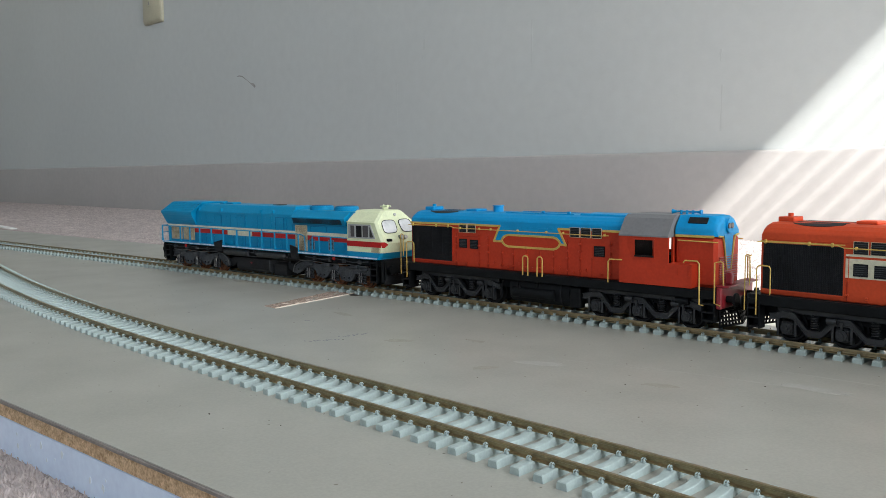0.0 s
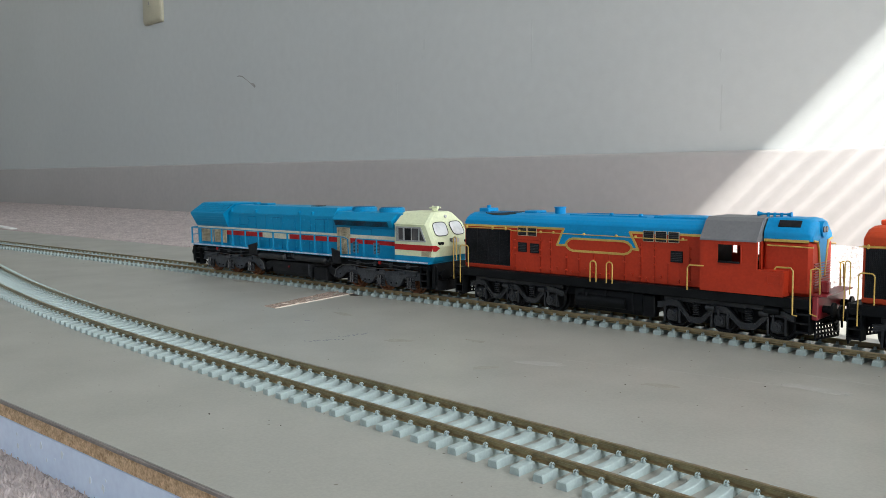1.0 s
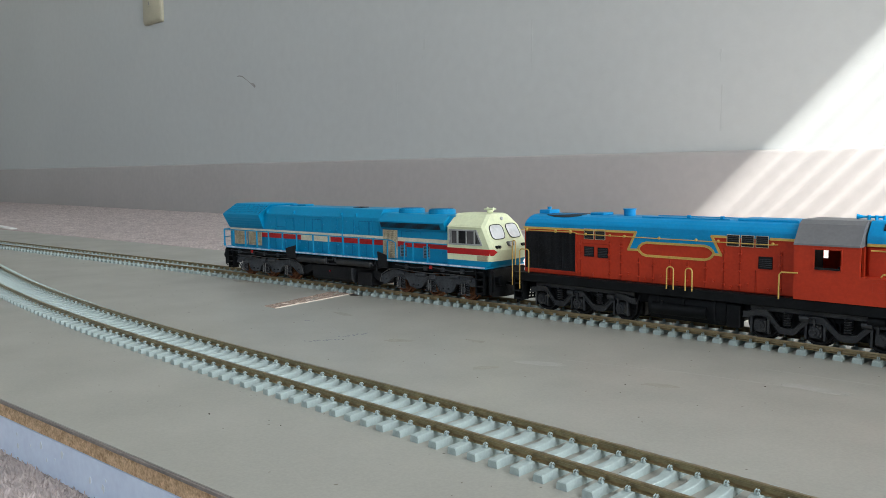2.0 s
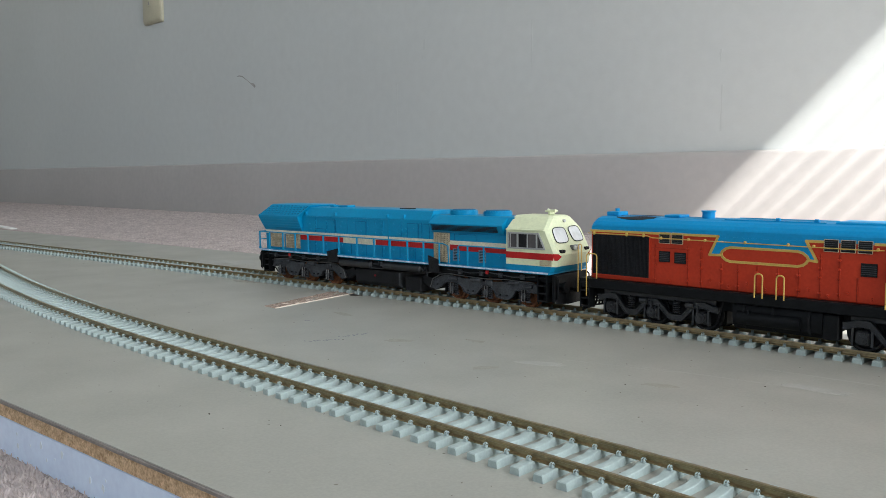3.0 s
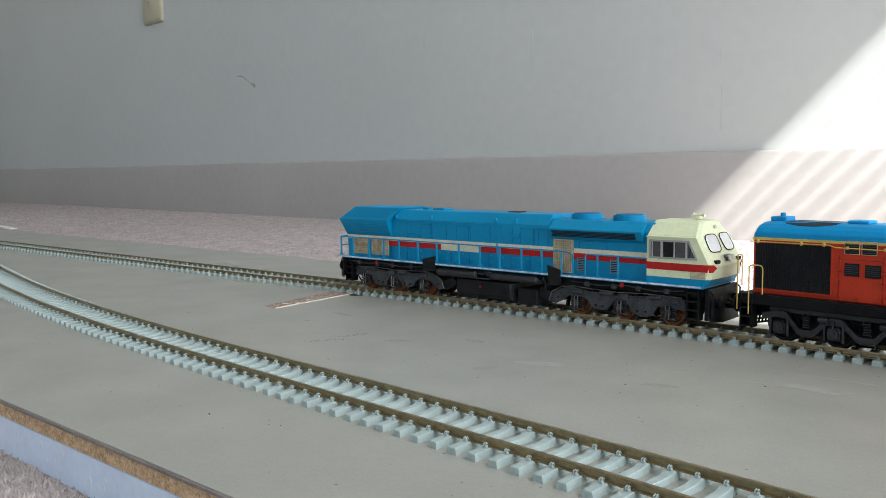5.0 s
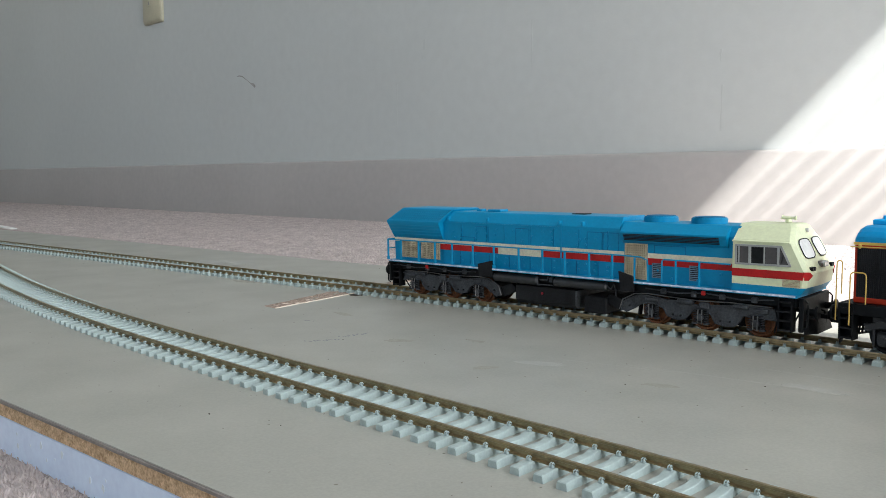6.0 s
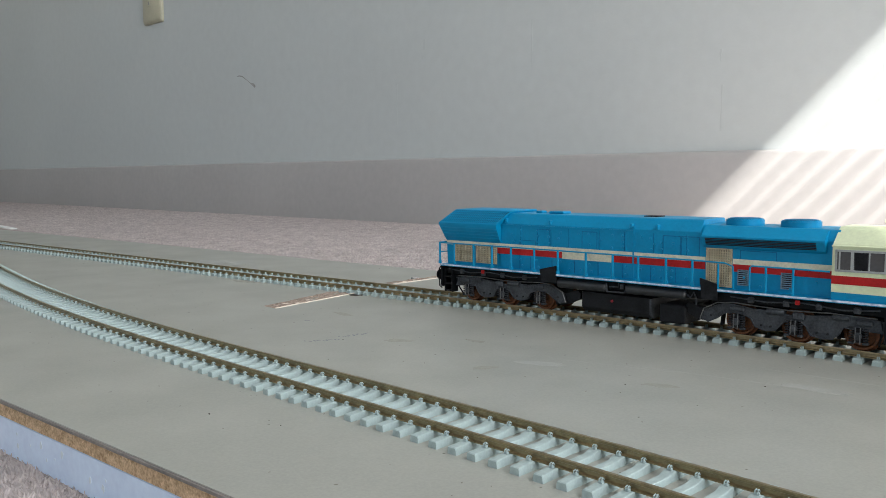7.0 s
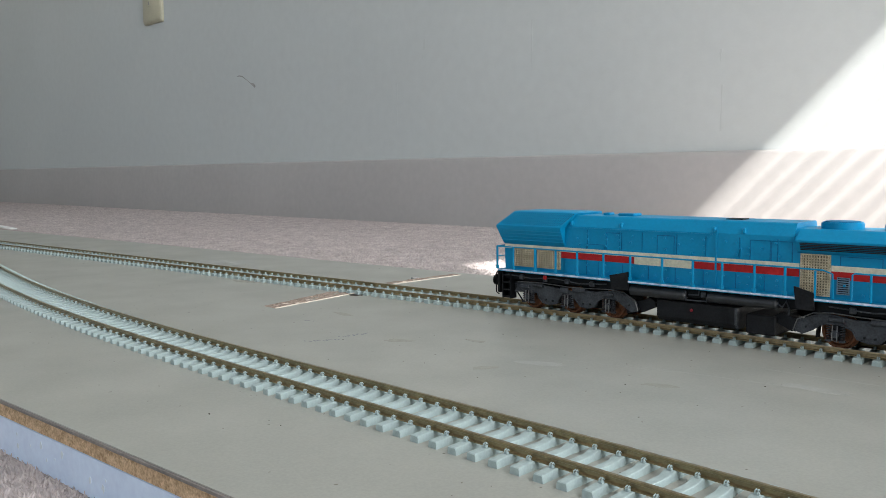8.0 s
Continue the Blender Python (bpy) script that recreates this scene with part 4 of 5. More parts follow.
    for s in (-1, 1):
        part("side_window", plate(s, 14.85, [(81.6, 28.0), (101.6, 28.2), (98.2, 35.0), (81.6, 34.9)], 0.32), M_PANE, cab, "dark cab side glazing")
        part("window_frame", ribbon(s, 15.0, [(81.6, 28.0), (101.6, 28.2), (98.2, 35.0), (81.6, 34.9)], 0.7, 0.45, True), M_FRAME, cab)
        for x, wide in ((82.7, 0.5), (86.8, 0.95), (92.2, 0.45), (97.3, 0.8)):
            part("window_post", ribbon(s, 15.0, [(x, 28.0), (x, 35.0)], wide, 0.4), M_FRAME, cab)
        part("side_curtain", plate(s, 14.9, [(87.8, 28.4), (91.6, 28.4), (91.9, 34.4), (87.4, 34.4)], 0.3), M_GEAR, cab)
        part("wiper", ribbon(s, 15.2, [(98.4, 29.0), (99.2, 32.8)], 0.25, 0.2), M_GEAR, cab)
    for s in (-1, 1):
        part("foot_vent", grille(s, 15.0, 99.0, 105.2, 20.7, 23.1, 0.45, 0.25, upright=False, frame=0.25, depth=0.35), M_TAN, cab, "small tan louvred vent")
    # windscreens, following the raked front
    for s in (-1, 1):
        def on_front(y, z, out):
            f = abs(y) / 13.6
            xs = 105.8 + (102.6 - 105.8) * (z - 30.0) / 6.3
            xm = 106.6 + (103.2 - 106.6) * (z - 30.0) / 6.3
            if z > 36.3:
                xs, xm = 102.6 - (z - 36.3) * 0.4, 103.2 - (z - 36.3) * 0.4
            return (xm + (xs - xm) * f + out, s * abs(y), z)
        corners = []
        for i in range(24):
            a = 2 * math.pi * i / 24
            ca, sa = math.cos(a), math.sin(a)
            q = (abs(ca) ** 4 + abs(sa) ** 4) ** -0.25
            z = 34.2 + 3.4 * q * sa
            corners.append((6.5 + 5.0 * q * ca - 0.12 * (z - 34.2), z))
        part("windscreen", loft(bmesh.new(), [[on_front(y, z, 0.02) for y, z in corners], [on_front(y, z, 0.3) for y, z in corners]]), M_SCREEN, cab, "curved windscreen")
        part("windscreen_seal", wire(bmesh.new(), [on_front(y, z, 0.3) for y, z in corners + corners[:1]], 0.2, 6), M_GEAR, cab)
        bm = rod(bmesh.new(), (106.5, s * 11.2, 27.2), (108.4, s * 11.2, 27.2), 0.75, 12)
        rod(bm, (106.5, s * 9.4, 27.2), (108.5, s * 9.4, 27.2), 0.75, 12)
        part("marker_lamp", bm, M_BLACK, cab)
    bm = B(106.0, 108.9, -2.7, 2.7, 27.2, 29.4, bevel=0.6)
    hl = part("headlight", bm, M_STEEL, cab, "grey twin headlight housing")
    for y in (-1.6, 1.6):
        part("lens", rod(bmesh.new(), (108.7, y * 0.85, 28.3), (109.4, y * 0.85, 28.3), 1.05, 16), M_LAMP, hl)
    part("number_lamp", rod(bmesh.new(), (100.6, 0, 40.3), (102.6, 0, 40.3), 0.75, 14), M_LAMP, cab)
    bm = wire(bmesh.new(), [(93.0, -1.6, 44.6), (97.6, -1.6, 44.8)], 0.4, 8)
    rod(bm, (97.4, -1.6, 44.8), (98.6, -1.6, 44.8), 0.4, 10, 0.85)
    rod(bm, (93.4, 1.6, 44.8), (92.4, 1.6, 44.8), 0.4, 10, 0.85)
    wire(bm, [(93.4, 1.6, 44.8), (97.6, 1.6, 44.7)], 0.4, 8)
    box(bm, 94.6, 95.8, -2.0, 2.0, 42.9, 44.5, bevel=0.2)
    part("air_horn", bm, M_CREAM, cab)
    # ends: pilot, steps, buffers
    for way, x in ((1, 104.5), (-1, -105.0)):
        bm = B(min(x, x + way * 1.8), max(x, x + way * 1.8), -14.0, 14.0, 4.2 if way > 0 else 6.0, 16.6, bevel=0.3)
        pil = part("pilot_plate", bm, M_BLACK, root)
        for s in (-1, 1):
            buffer(root, x + way * 1.6, way, s * 10.0, 11.4, M_BLACK)
            part("corner_grab", wire(bmesh.new(), [(x + way * 2.0, s * 13.2, 16.0), (x + way * 3.2, s * 13.2, 14.8), (x + way * 3.0, s * 13.2, 6.0), (x + way * 1.4, s * 13.2, 5.2)], 0.35), M_BLACK, root)
        coupler(root, x + way * 1.5, way, 8.8)
        for s in (-1, 1):
            ladder(root, *(sorted((x - way * 7.0, x - way * 2.0))), s, 3.9, 16.7, 10.6, 15.0, 4)
    bm = loft(bmesh.new(), [[(106.2, y, 3.4) for y in (-13, 13)] + [(106.2, y, 8.5) for y in (13, -13)], [(109.6, y, 3.4) for y in (-8, 8)] + [(108.0, y, 8.5) for y in (8, -8)]])
    part("snow_plough", bm, M_GEAR, root)
    # tanks and pipes
    tank = [(-14, 10.9), (-14, 4.6), (-12, 2.6), (12, 2.6), (14, 4.6), (14, 10.9)]
    tk = part("fuel_tank", prism_x(bmesh.new(), tank, -22.6, 10.6), M_GEAR, root)
    part("end_plate", prism_x(bmesh.new(), [(y * 1.02, z) for y, z in tank], 10.0, 10.8), M_CAST, tk)
    part("filler_cap", rod(bmesh.new(), (-7.5, -14, 8.2), (-7.5, -14.6, 8.2), 0.55, 10), M_CRIMSON, tk)
    part("battery_box", B(14.3, 25.4, -14, 14, 2.0, 9.3, bevel=0.5), M_GEAR, root)
    for s in (-1, 1):
        bm = rod(bmesh.new(), (-34.5, s * 13.8, 13.7), (-10.5, s * 13.8, 13.7), 2.1, 18)
        rod(bm, (-10.5, s * 13.8, 13.7), (-9.8, s * 13.8, 13.7), 2.1, 18, 1.3)
        part("air_reservoir", bm, M_DARKCAST, root)
        bm = rod(bmesh.new(), (-0.5, s * 13.8, 14.0), (25.5, s * 13.8, 14.0), 2.0, 18)
        rod(bm, (25.5, s * 13.8, 14.0), (26.2, s * 13.8, 14.0), 2.0, 18, 1.2)
        part("air_reservoir", bm, M_DARKCAST, root)
        bm = wire(bmesh.new(), [(-10.0, s * 14.4, 15.6), (-9.6, s * 14.8, 12.2), (-1.0, s * 14.8, 12.4), (-0.6, s * 14.4, 15.4)], 0.35)
        part("valve_rod", wire(bmesh.new(), [(-8.6, s * 14.6, 14.4), (-4.4, s * 14.6, 14.6), (-4.2, s * 14.6, 16.0)], 0.32), M_CAST, root)
        part("air_hose", wire(bmesh.new(), [(26.0, s * 14.4, 14.6), (28.0, s * 14.8, 13.2), (29.4, s * 14.8, 15.6), (30.4, s * 14.6, 13.0), (30.2, s * 14.4, 10.6)], 0.36), M_CAST, root)
        part("valve", B(-3.6, -1.6, *sorted((s * 13.0, s * 14.8)), 13.6, 15.8, bevel=0.3), M_CAST, root)
        part("valve_gear", bm, M_CAST, root)
        part("equipment_plate", plate(s, 15.4, [(-43.6, 19.4), (-35.0, 21.4), (-34.8, 14.0), (-42.6, 13.6)], 1.0), M_GEAR, root, "black plate at the deck edge")
        part("equipment_plate", plate(s, 15.4, [(32.4, 21.5), (39.4, 19.6), (39.6, 13.4), (33.4, 13.4)], 1.0), M_GEAR, root, "black plate at the deck edge")
        for x in (-78.0, 69.0):
            part("red_tag", B(x - 0.8, x + 0.8, *sorted((s * 14.6, s * 15.6)), 14.6, 16.3, bevel=0.2), M_REDBAND, root, "small red valve handle")
        for a, b in ((-100, -46), (44, 96)):
            part("brake_pipe", wire(bmesh.new(), [(a, s * 14.6, 15.2), (a + 14, s * 14.8, 14.4), (a + 26, s * 14.6, 15.4), (a + 40, s * 14.8, 14.2), (b, s * 14.6, 15.2)], 0.3), M_CAST, root)
            for k in (0.15, 0.4, 0.62, 0.86):
                x = a + (b - a) * k
                part("valve", B(x - 1.1, x + 1.1, *sorted((s * 13.4, s * 15.0)), 13.4, 15.6, bevel=0.3), M_CAST, root)
    wm = wheel_shape(M_RUST, 5.9)
    for inner, axles in ((1, (-89.0, -67.2, -46.0)), (-1, (46.0, 67.2, 89.0))):
        cast_truck(root, inner, axles, 5.9)
        for x in axles:
            wheelset(root, x, 5.9, wm, M_RUST)
    return root


# ---- the two older locomotives, alike but for their paint ----
def radiator_mesh(s, w, x0, x1, z0, z1):
    """A fine mesh of upright and level wires over a radiator."""
    bm = grille(s, w, x0, x1, z0, z1, 0.62, 0.2, frame=0.3, depth=0.4)
    z = z0 + 0.7
    while z < z1 - 0.5:
        box(bm, x0 + 0.3, x1 - 0.3, *sorted((s * w, s * (w + 0.28))), z - 0.09, z + 0.09)
        z += 0.7
    return bm


def hood_locomotive(label, side, roofing, cabroof, livery, front, edge):
    root = tagged(new("diesel_locomotive"), label, "locomotive", "locomotives of the train")
    part("underframe", B(-86.6, 81.6, -15.6, 15.6, 13.0, 16.9, bevel=0.4), M_BLACK, root, "black running board and frame")
    part("frame_beam", B(-86.0, 82.0, -9, 9, 8.5, 13.2), M_BLACK, root)
    # long hood
    part("hood_side", B(-84.0, 40.0, -12.0, 12.0, 16.9, 37.5, bevel=0.4), side, root)
    shoulder = [(12.05, 37.3), (12.05, 39.7), (11.8, 40.3), (10.9, 41.5), (8.9, 42.9), (6.6, 43.6)]
    dome = [(-y, z) for y, z in shoulder[:1]] + shoulder + [(-y, z) for y, z in reversed(shoulder[1:])]
    shrink = lambda f, dz: [(y * f, 37.3 + (z - 37.3) * dz) for y, z in dome]
    bm = loft(bmesh.new(), [[(x, y, z) for y, z in shrink(f, d)] for x, f, d in ((-84.0, 0.97, 0.62), (-83.5, 0.99, 0.84), (-82.4, 1, 0.95), (-80.5, 1, 1), (20.0, 1, 1), (40.2, 1, 1))])
    part("hood_roof", bm, roofing, root, smooth=14.0)
    part("roof_walk", B(15.0, 38.0, -7.0, 7.0, 43.0, 44.3, bevel=0.4), roofing, root)
    for s in (-1, 1):
        bm = prism_x(bmesh.new(), [(s * 6.6, 43.4), (s * 6.9, 43.3), (s * 6.9, 43.9), (s * 6.6, 43.9)], -26, 12)
        part("roof_rib", bm, roofing, root)
        # dark plate for the shaded inside of the dished mesh opening in the roof's shoulder
        pts = []
        for i in range(13):
            a = math.pi * i / 12
            y = 7.4 + 2.2 * math.sin(a)
            pts.append((-65.0 - 9.2 * math.cos(a), s * y, 43.35 - (y - 7.4) * 0.42))
        pts += [(-55.8, s * 6.4, 43.45), (-55.8, s * 3.0, 43.5), (-74.2, s * 3.0, 43.5), (-74.2, s * 6.4, 43.45)]
        part("fan_opening", loft(bmesh.new(), [pts, [(x, y, z + 0.22) for x, y, z in pts]]), M_MESH, root, "dark mesh fan opening")
    for x, d, h in ((-78.5, 3.0, 1.6), (-50.0, 3.6, 1.0)):
        part("roof_box", B(x - d, x + d, -4.0, 4.0, 43.5, 43.7 + h, bevel=0.3), roofing, root)
    bm = rod(bmesh.new(), (-78.5, 0, 44.5), (-78.5, 0, 46.6), 1.0, 10)
    part("roof_lamp", bm, roofing, root)
    bm = rod(bmesh.new(), (-36.0, 0, 43.5), (-36.0, 0, 46.4), 2.5, 20)
    rod(bm, (-36.0, 0, 46.3), (-36.0, 0, 46.7), 2.9, 20)
    part("exhaust_stack", bm, roofing, root)
    for x in (-6, 8):
        part("lifting_lug", B(x - 0.9, x + 0.9, -5.5, -4.3, 43.6, 44.9, bevel=0.3), roofing, root)
    # radiator mesh, with uprights and a rim
    for s in (-1, 1):
        g = part("radiator_grille", radiator_mesh(s, 12.0, -82.9, edge, 18.9, 35.9), M_MESH, root, "black radiator grille")
        part("backing", plate(s, 11.96, rect(-82.6, edge - 0.3, 19.2, 35.6), 0.15), M_MESH, g)
        for x in (-75.5, -68.8, -62.0):
            part("grille_bar", plate(s, 12.3, rect(x - 0.16, x + 0.16, 19.2, 35.6), 0.35), M_MESH, g)
        part("rim", ribbon(s, 12.0, [(-83.1, 18.7), (edge + 0.2, 18.7), (edge + 0.2, 36.0)], 0.5, 0.5), side, g)
        # louvred windows
        vents = [(-51.0, -46.2, 33.7, 38.1), (-45.4, -40.6, 33.7, 38.1), (-50.8, -46.2, 26.2, 30.4), (-44.0, -39.2, 26.0, 30.2), (13.4, 18.2, 34.2, 38.4), (19.0, 23.8, 34.2, 38.4), (24.6, 29.2, 34.2, 38.4), (25.8, 30.8, 26.4, 30.8)]
        for a, b, z0, z1 in vents:
            g = part("vent", plate(s, 12.0, rect(a, b, z0, z1), 0.2), M_MESH, root, "dark louvred vent")
            part("vent_frame", ribbon(s, 12.1, rect(a, b, z0, z1), 0.16, 0.3, True), M_TAN if z0 > 32 else M_BLACK, g)
            part("vent_slats", grille(s, 12.15, a, b, z0, z1, 0.7, 0.22, upright=False, frame=0, depth=0.25), M_CAST, g)
        # yellow shoulder rail with its brackets
        part("shoulder_rail", wire(bmesh.new(), [(-85, s * 12.9, 36.3), (-56, s * 12.9, 36.4), (-54, s * 12.9, 35.7), (30, s * 12.9, 35.4), (33, s * 12.9, 35.6)], 0.2), M_YELLOW, root)
        for x in (-82, -66, -58, -50, -38, -31, -15, 1, 10, 31):
            part("rail_bracket", B(x - 0.4, x + 0.4, *sorted((s * 12.0, s * 13.1)), 35.2 if x > -55 else 35.7, 36.3 if x > -55 else 37.2, bevel=0.2), M_YELLOW, root)
        # panel seams
        for x in (-53.0, -38.6, -33.0, -24.6, -18.0, -10.6, -3.0, 4.6, 12.0, 18.4, 24.4, 33.6):
            high = 27.2 if -27 < x < 9 else 33.2 if not 24 < x < 26 else 25.6
            part("door_seam", plate(s, 12.0, rect(x, x + 0.24, 17.4, high), 0.12), M_SEAMRED, root)
            part("door_edge", plate(s, 12.0, rect(x + 0.4, x + 0.65, 17.4, high), 0.18), side, root)
        part("door_seam", plate(s, 12.0, rect(-54.0, -39.0, 31.6, 31.9), 0.12), M_SEAMRED, root)
    hinge = finish(box(B(-0.55, -0.05, -0.5, 0.45, -0.4, 0.4, bevel=0.12), 0.15, 0.65, -0.5, 0.4, -0.35, 0.35, bevel=0.12), "hinge", side)
    for x in (-52.8, -38.4, -32.8, -24.4, -17.8, -10.4, -2.8, 4.8, 12.2, 18.6, 33.8):
        for z in (19.4, 24.8, 27.8, 31.6):
            if z > 26 and (-27 < x < 9 or livery is cream_livery):
                continue
            o = new("hinge", hinge)
            o.parent, o.matrix_basis = root, pose(x * MM, -0.01225, (z + random.uniform(-0.3, 0.3)) * MM)
    for x, z in ((-46.2, 18.6), (-29.0, 20.2), (-21.4, 18.8), (-14.2, 20.4), (-6.8, 18.7), (8.4, 20.3), (15.2, 18.6), (21.6, 20.0), (29.4, 18.7)):
        o = new("latch", hinge)
        o.parent, o.matrix_basis = root, pose(x * MM, -0.0122, z * MM, 0, 90, 0)
    livery(root, side, roofing)
    # cab, open at the windows
    cab = part("cab", B(40.0, 62.0, -15.2, 15.2, 16.9, 18.0), side, root)
    for s in (-1, 1):
        bm = bmesh.new()
        y0, y1 = sorted((s * 15.2, s * 16.0))
        xa, wa, wb, wz = (40.0, 46.8, 56.0, 27.8) if s < 0 else (38.2, 38.9, 41.2, 28.6)
        rest = ((wb, 62, wz, 35.2),) if s < 0 else ((wb, 46.0, wz, 35.2), (51.0, 62, wz, 35.2))
        for a in ((xa, 62, 16.9, wz), (xa, 62, 35.2, 36.4), (xa, wa, wz, 35.2), *rest):
            box(bm, a[0], a[1], y0, y1, a[2], a[3])
        wall = part("cab_wall", bm, side, cab)
        part("window_frame", ribbon(s, 15.9, rect(wa, wb, wz, 35.2), 0.45, 0.35, True), side, wall)
        if s < 0:
            part("window_ledge", B(wa + 0.4, wb - 0.6, -16.6, -15.2, 28.0, 28.7, bevel=0.15), M_GEAR, wall)
        part("nose_box", B(62.0, 71.8, *sorted((s * 10.0, s * 16.0)), 16.9, 26.2), side, cab)
        part("nose_plate", ribbon(s, 15.95, rect(66.0, 70.6, 21.4, 24.6), 0.3, 0.2, True), side, cab)
    part("bulkhead", B(40.0, 40.8, -15.2, -12.0, 16.9, 36.4), side, cab)
    part("bulkhead", B(38.2, 39.0, 12.0, 15.2, 16.9, 36.4), side, cab)
    part("cab_back", B(39.9, 40.6, -11.5, 11.5, 18.0, 36.4), M_BLACK, cab)
    part("bulkhead", B(61.2, 62.0, -12.0, 12.0, 18.0, 36.4), side, cab)
    part("control_desk", B(52.0, 60.0, -8.0, 8.0, 18.0, 28.5, bevel=0.4), M_BLACK, cab)
    roofline = [(-16.3, 36.3), (16.3, 36.3), (16.2, 36.9), (14.9, 38.6), (11.2, 43.6), (8.6, 45.0), (-8.6, 45.0), (-11.2, 43.6), (-14.9, 38.6), (-16.2, 36.9)]
    part("cab_roof", prism_x(bmesh.new(), roofline, 39.8, 61.8), cabroof, root, smooth=14.0)
    # short hood
    part("short_hood", B(62.0, 79.6, -10.9, 10.9, 16.9, 37.0, bevel=1.3), side, root)
    cap = [(-11.0, 37.0), (11.0, 37.0), (11.0, 39.4), (10.7, 40.4), (7.6, 44.2), (6.6, 45.0), (-6.6, 45.0), (-7.6, 44.2), (-10.7, 40.4), (-11.0, 39.4)]
    press = lambda f, dz: [(y * f, 37.0 + (z - 37.0) * dz) for y, z in cap]
    part("short_hood_roof", loft(bmesh.new(), [[(x, y, z) for y, z in press(f, d)] for x, f, d in ((62.4, 1, 1.0), (74.5, 1, 1.0), (77.2, 0.985, 0.95), (79.0, 0.95, 0.8), (79.7, 0.9, 0.6))]), roofing, root)
    for s in (-1, 1):
        pts = [(67.0, s * 9.5, 41.9), (75.0, s * 9.5, 41.9), (75.0, s * 7.7, 44.1), (67.0, s * 7.7, 44.1)]
        part("roof_hatch", loft(bmesh.new(), [pts, [(x, y + s * 0.2, z + 0.25) for x, y, z in pts]]), M_MESH, root, "dark roof hatch")
        part("shoulder_band", plate(s, 10.9, rect(62.5, 78.6, 36.5, 37.5), 0.2), M_YELLOW, root, "yellow line under the roof")
        part("short_rail", wire(bmesh.new(), [(64, s * 11.9, 35.2), (80.6, s * 11.9, 35.0)], 0.26), M_YELLOW, root)
    bm = rod(bmesh.new(), (77.0, 0, 41.0), (80.4, 0, 41.0), 3.0, 20)
    hl = part("headlight", bm, roofing, root)
    for y in (-1.3, 1.3):
        part("lens", rod(bmesh.new(), (80.2, y, 41.0), (80.8, y, 41.0), 1.15, 14), M_PANE, hl)
    bm = wire(bmesh.new(), [(56.5, 0, 46.0), (67.5, 0, 46.0)], 0.4, 8)
    for a, b in ((57.5, 55.6), (66.5, 68.4)):
        rod(bm, (a, 0, 46.0), (b, 0, 46.0), 0.45, 12, 1.0)
    for x in (59.5, 62.0, 64.6):
        rod(bm, (x, 0, 44.9), (x, 0, 46.6), 0.6, 8)
    part("air_horn", bm, roofing, root)
    front(root)
    # handrails
    for s in (-1, 1):
        for a, b in ((-9.3, -6.4), (-1.3, 1.5)):
            part("grab_rail", wire(bmesh.new(), [(x, s * 16.4, z) for x, z in arch(a, 16.0, b, 16.0, 24.9)], 0.29), M_YELLOW, root, "yellow hoop grab rail")
        part("grab_rail", wire(bmesh.new(), [(35.0, s * 16.4, 16.4), (35.0, s * 16.4, 25.2), (35.8, s * 16.4, 26.2), (41.5, s * 16.3, 26.3)], 0.29), M_YELLOW, root)
        part("grab_rail", wire(bmesh.new(), [(68.6, s * 16.4, 26.8), (69.2, s * 16.4, 27.8), (74.4, s * 16.4, 27.8), (75.2, s * 16.4, 26.8), (75.4, s * 16.4, 11.0), (76.8, s * 15.6, 10.6)], 0.3), M_YELLOW, root)
        part("grab_rail", wire(bmesh.new(), [(82.8, s * 15.6, 28.0), (81.2, s * 16.0, 27.6), (81.4, s * 16.2, 12.0), (83.6, s * 15.8, 11.2)], 0.3), M_YELLOW, root)
        part("grab_rail", wire(bmesh.new(), [(83.6, s * 13.2, 18.2), (83.2, s * 13.0, 27.4), (81.8, s * 12.6, 28.0)], 0.28), M_YELLOW, root)
        part("grab_rail", wire(bmesh.new(), [(x, s * 16.2, z) for x, z in arch(-83.4, 9.4, -78.2, 17.2, 27.8)], 0.24), M_YELLOW, root)
        part("grab_rail", wire(bmesh.new(), [(x, s * 15.6, z) for x, z in arch(-88.2, 10.6, -86.4, 20.0, 31.5)], 0.22), M_YELLOW, root)
        ladder(root, -87.0, -82.2, s, 4.2, 16.9, 11.2, 15.8, 4)
        ladder(root, 76.0, 81.3, s, 4.2, 13.2, 11.2, 15.8, 3)
    # front and rear beams
    bm = B(81.6, 83.8, -15.4, 15.4, 9.6, 18.0, bevel=0.4)
    beam = part("buffer_beam", bm, M_CRIMSON, root, "glossy crimson buffer beam")
    part("footplate", B(81.0, 86.4, -14.6, 14.6, 18.0, 18.7, bevel=0.2), M_CRIMSON, beam)
    part("rear_beam", B(-87.6, -86.5, -15.4, 15.4, 10.0, 17.0, bevel=0.4), M_BLACK, root)
    for y in (-10, 10):
        buffer(root, 83.6, 1, y, 13.2, M_GEAR)
        buffer(root, -87.4, -1, y, 12.6, M_GEAR)
    part("front_box", B(82.4, 85.2, -9.2, -6.6, 18.7, 23.2, bevel=0.5), M_CRIMSON, root)
    coupler(root, 83.6, 1, 9.6)
    coupler(root, -87.4, -1, 9.6)
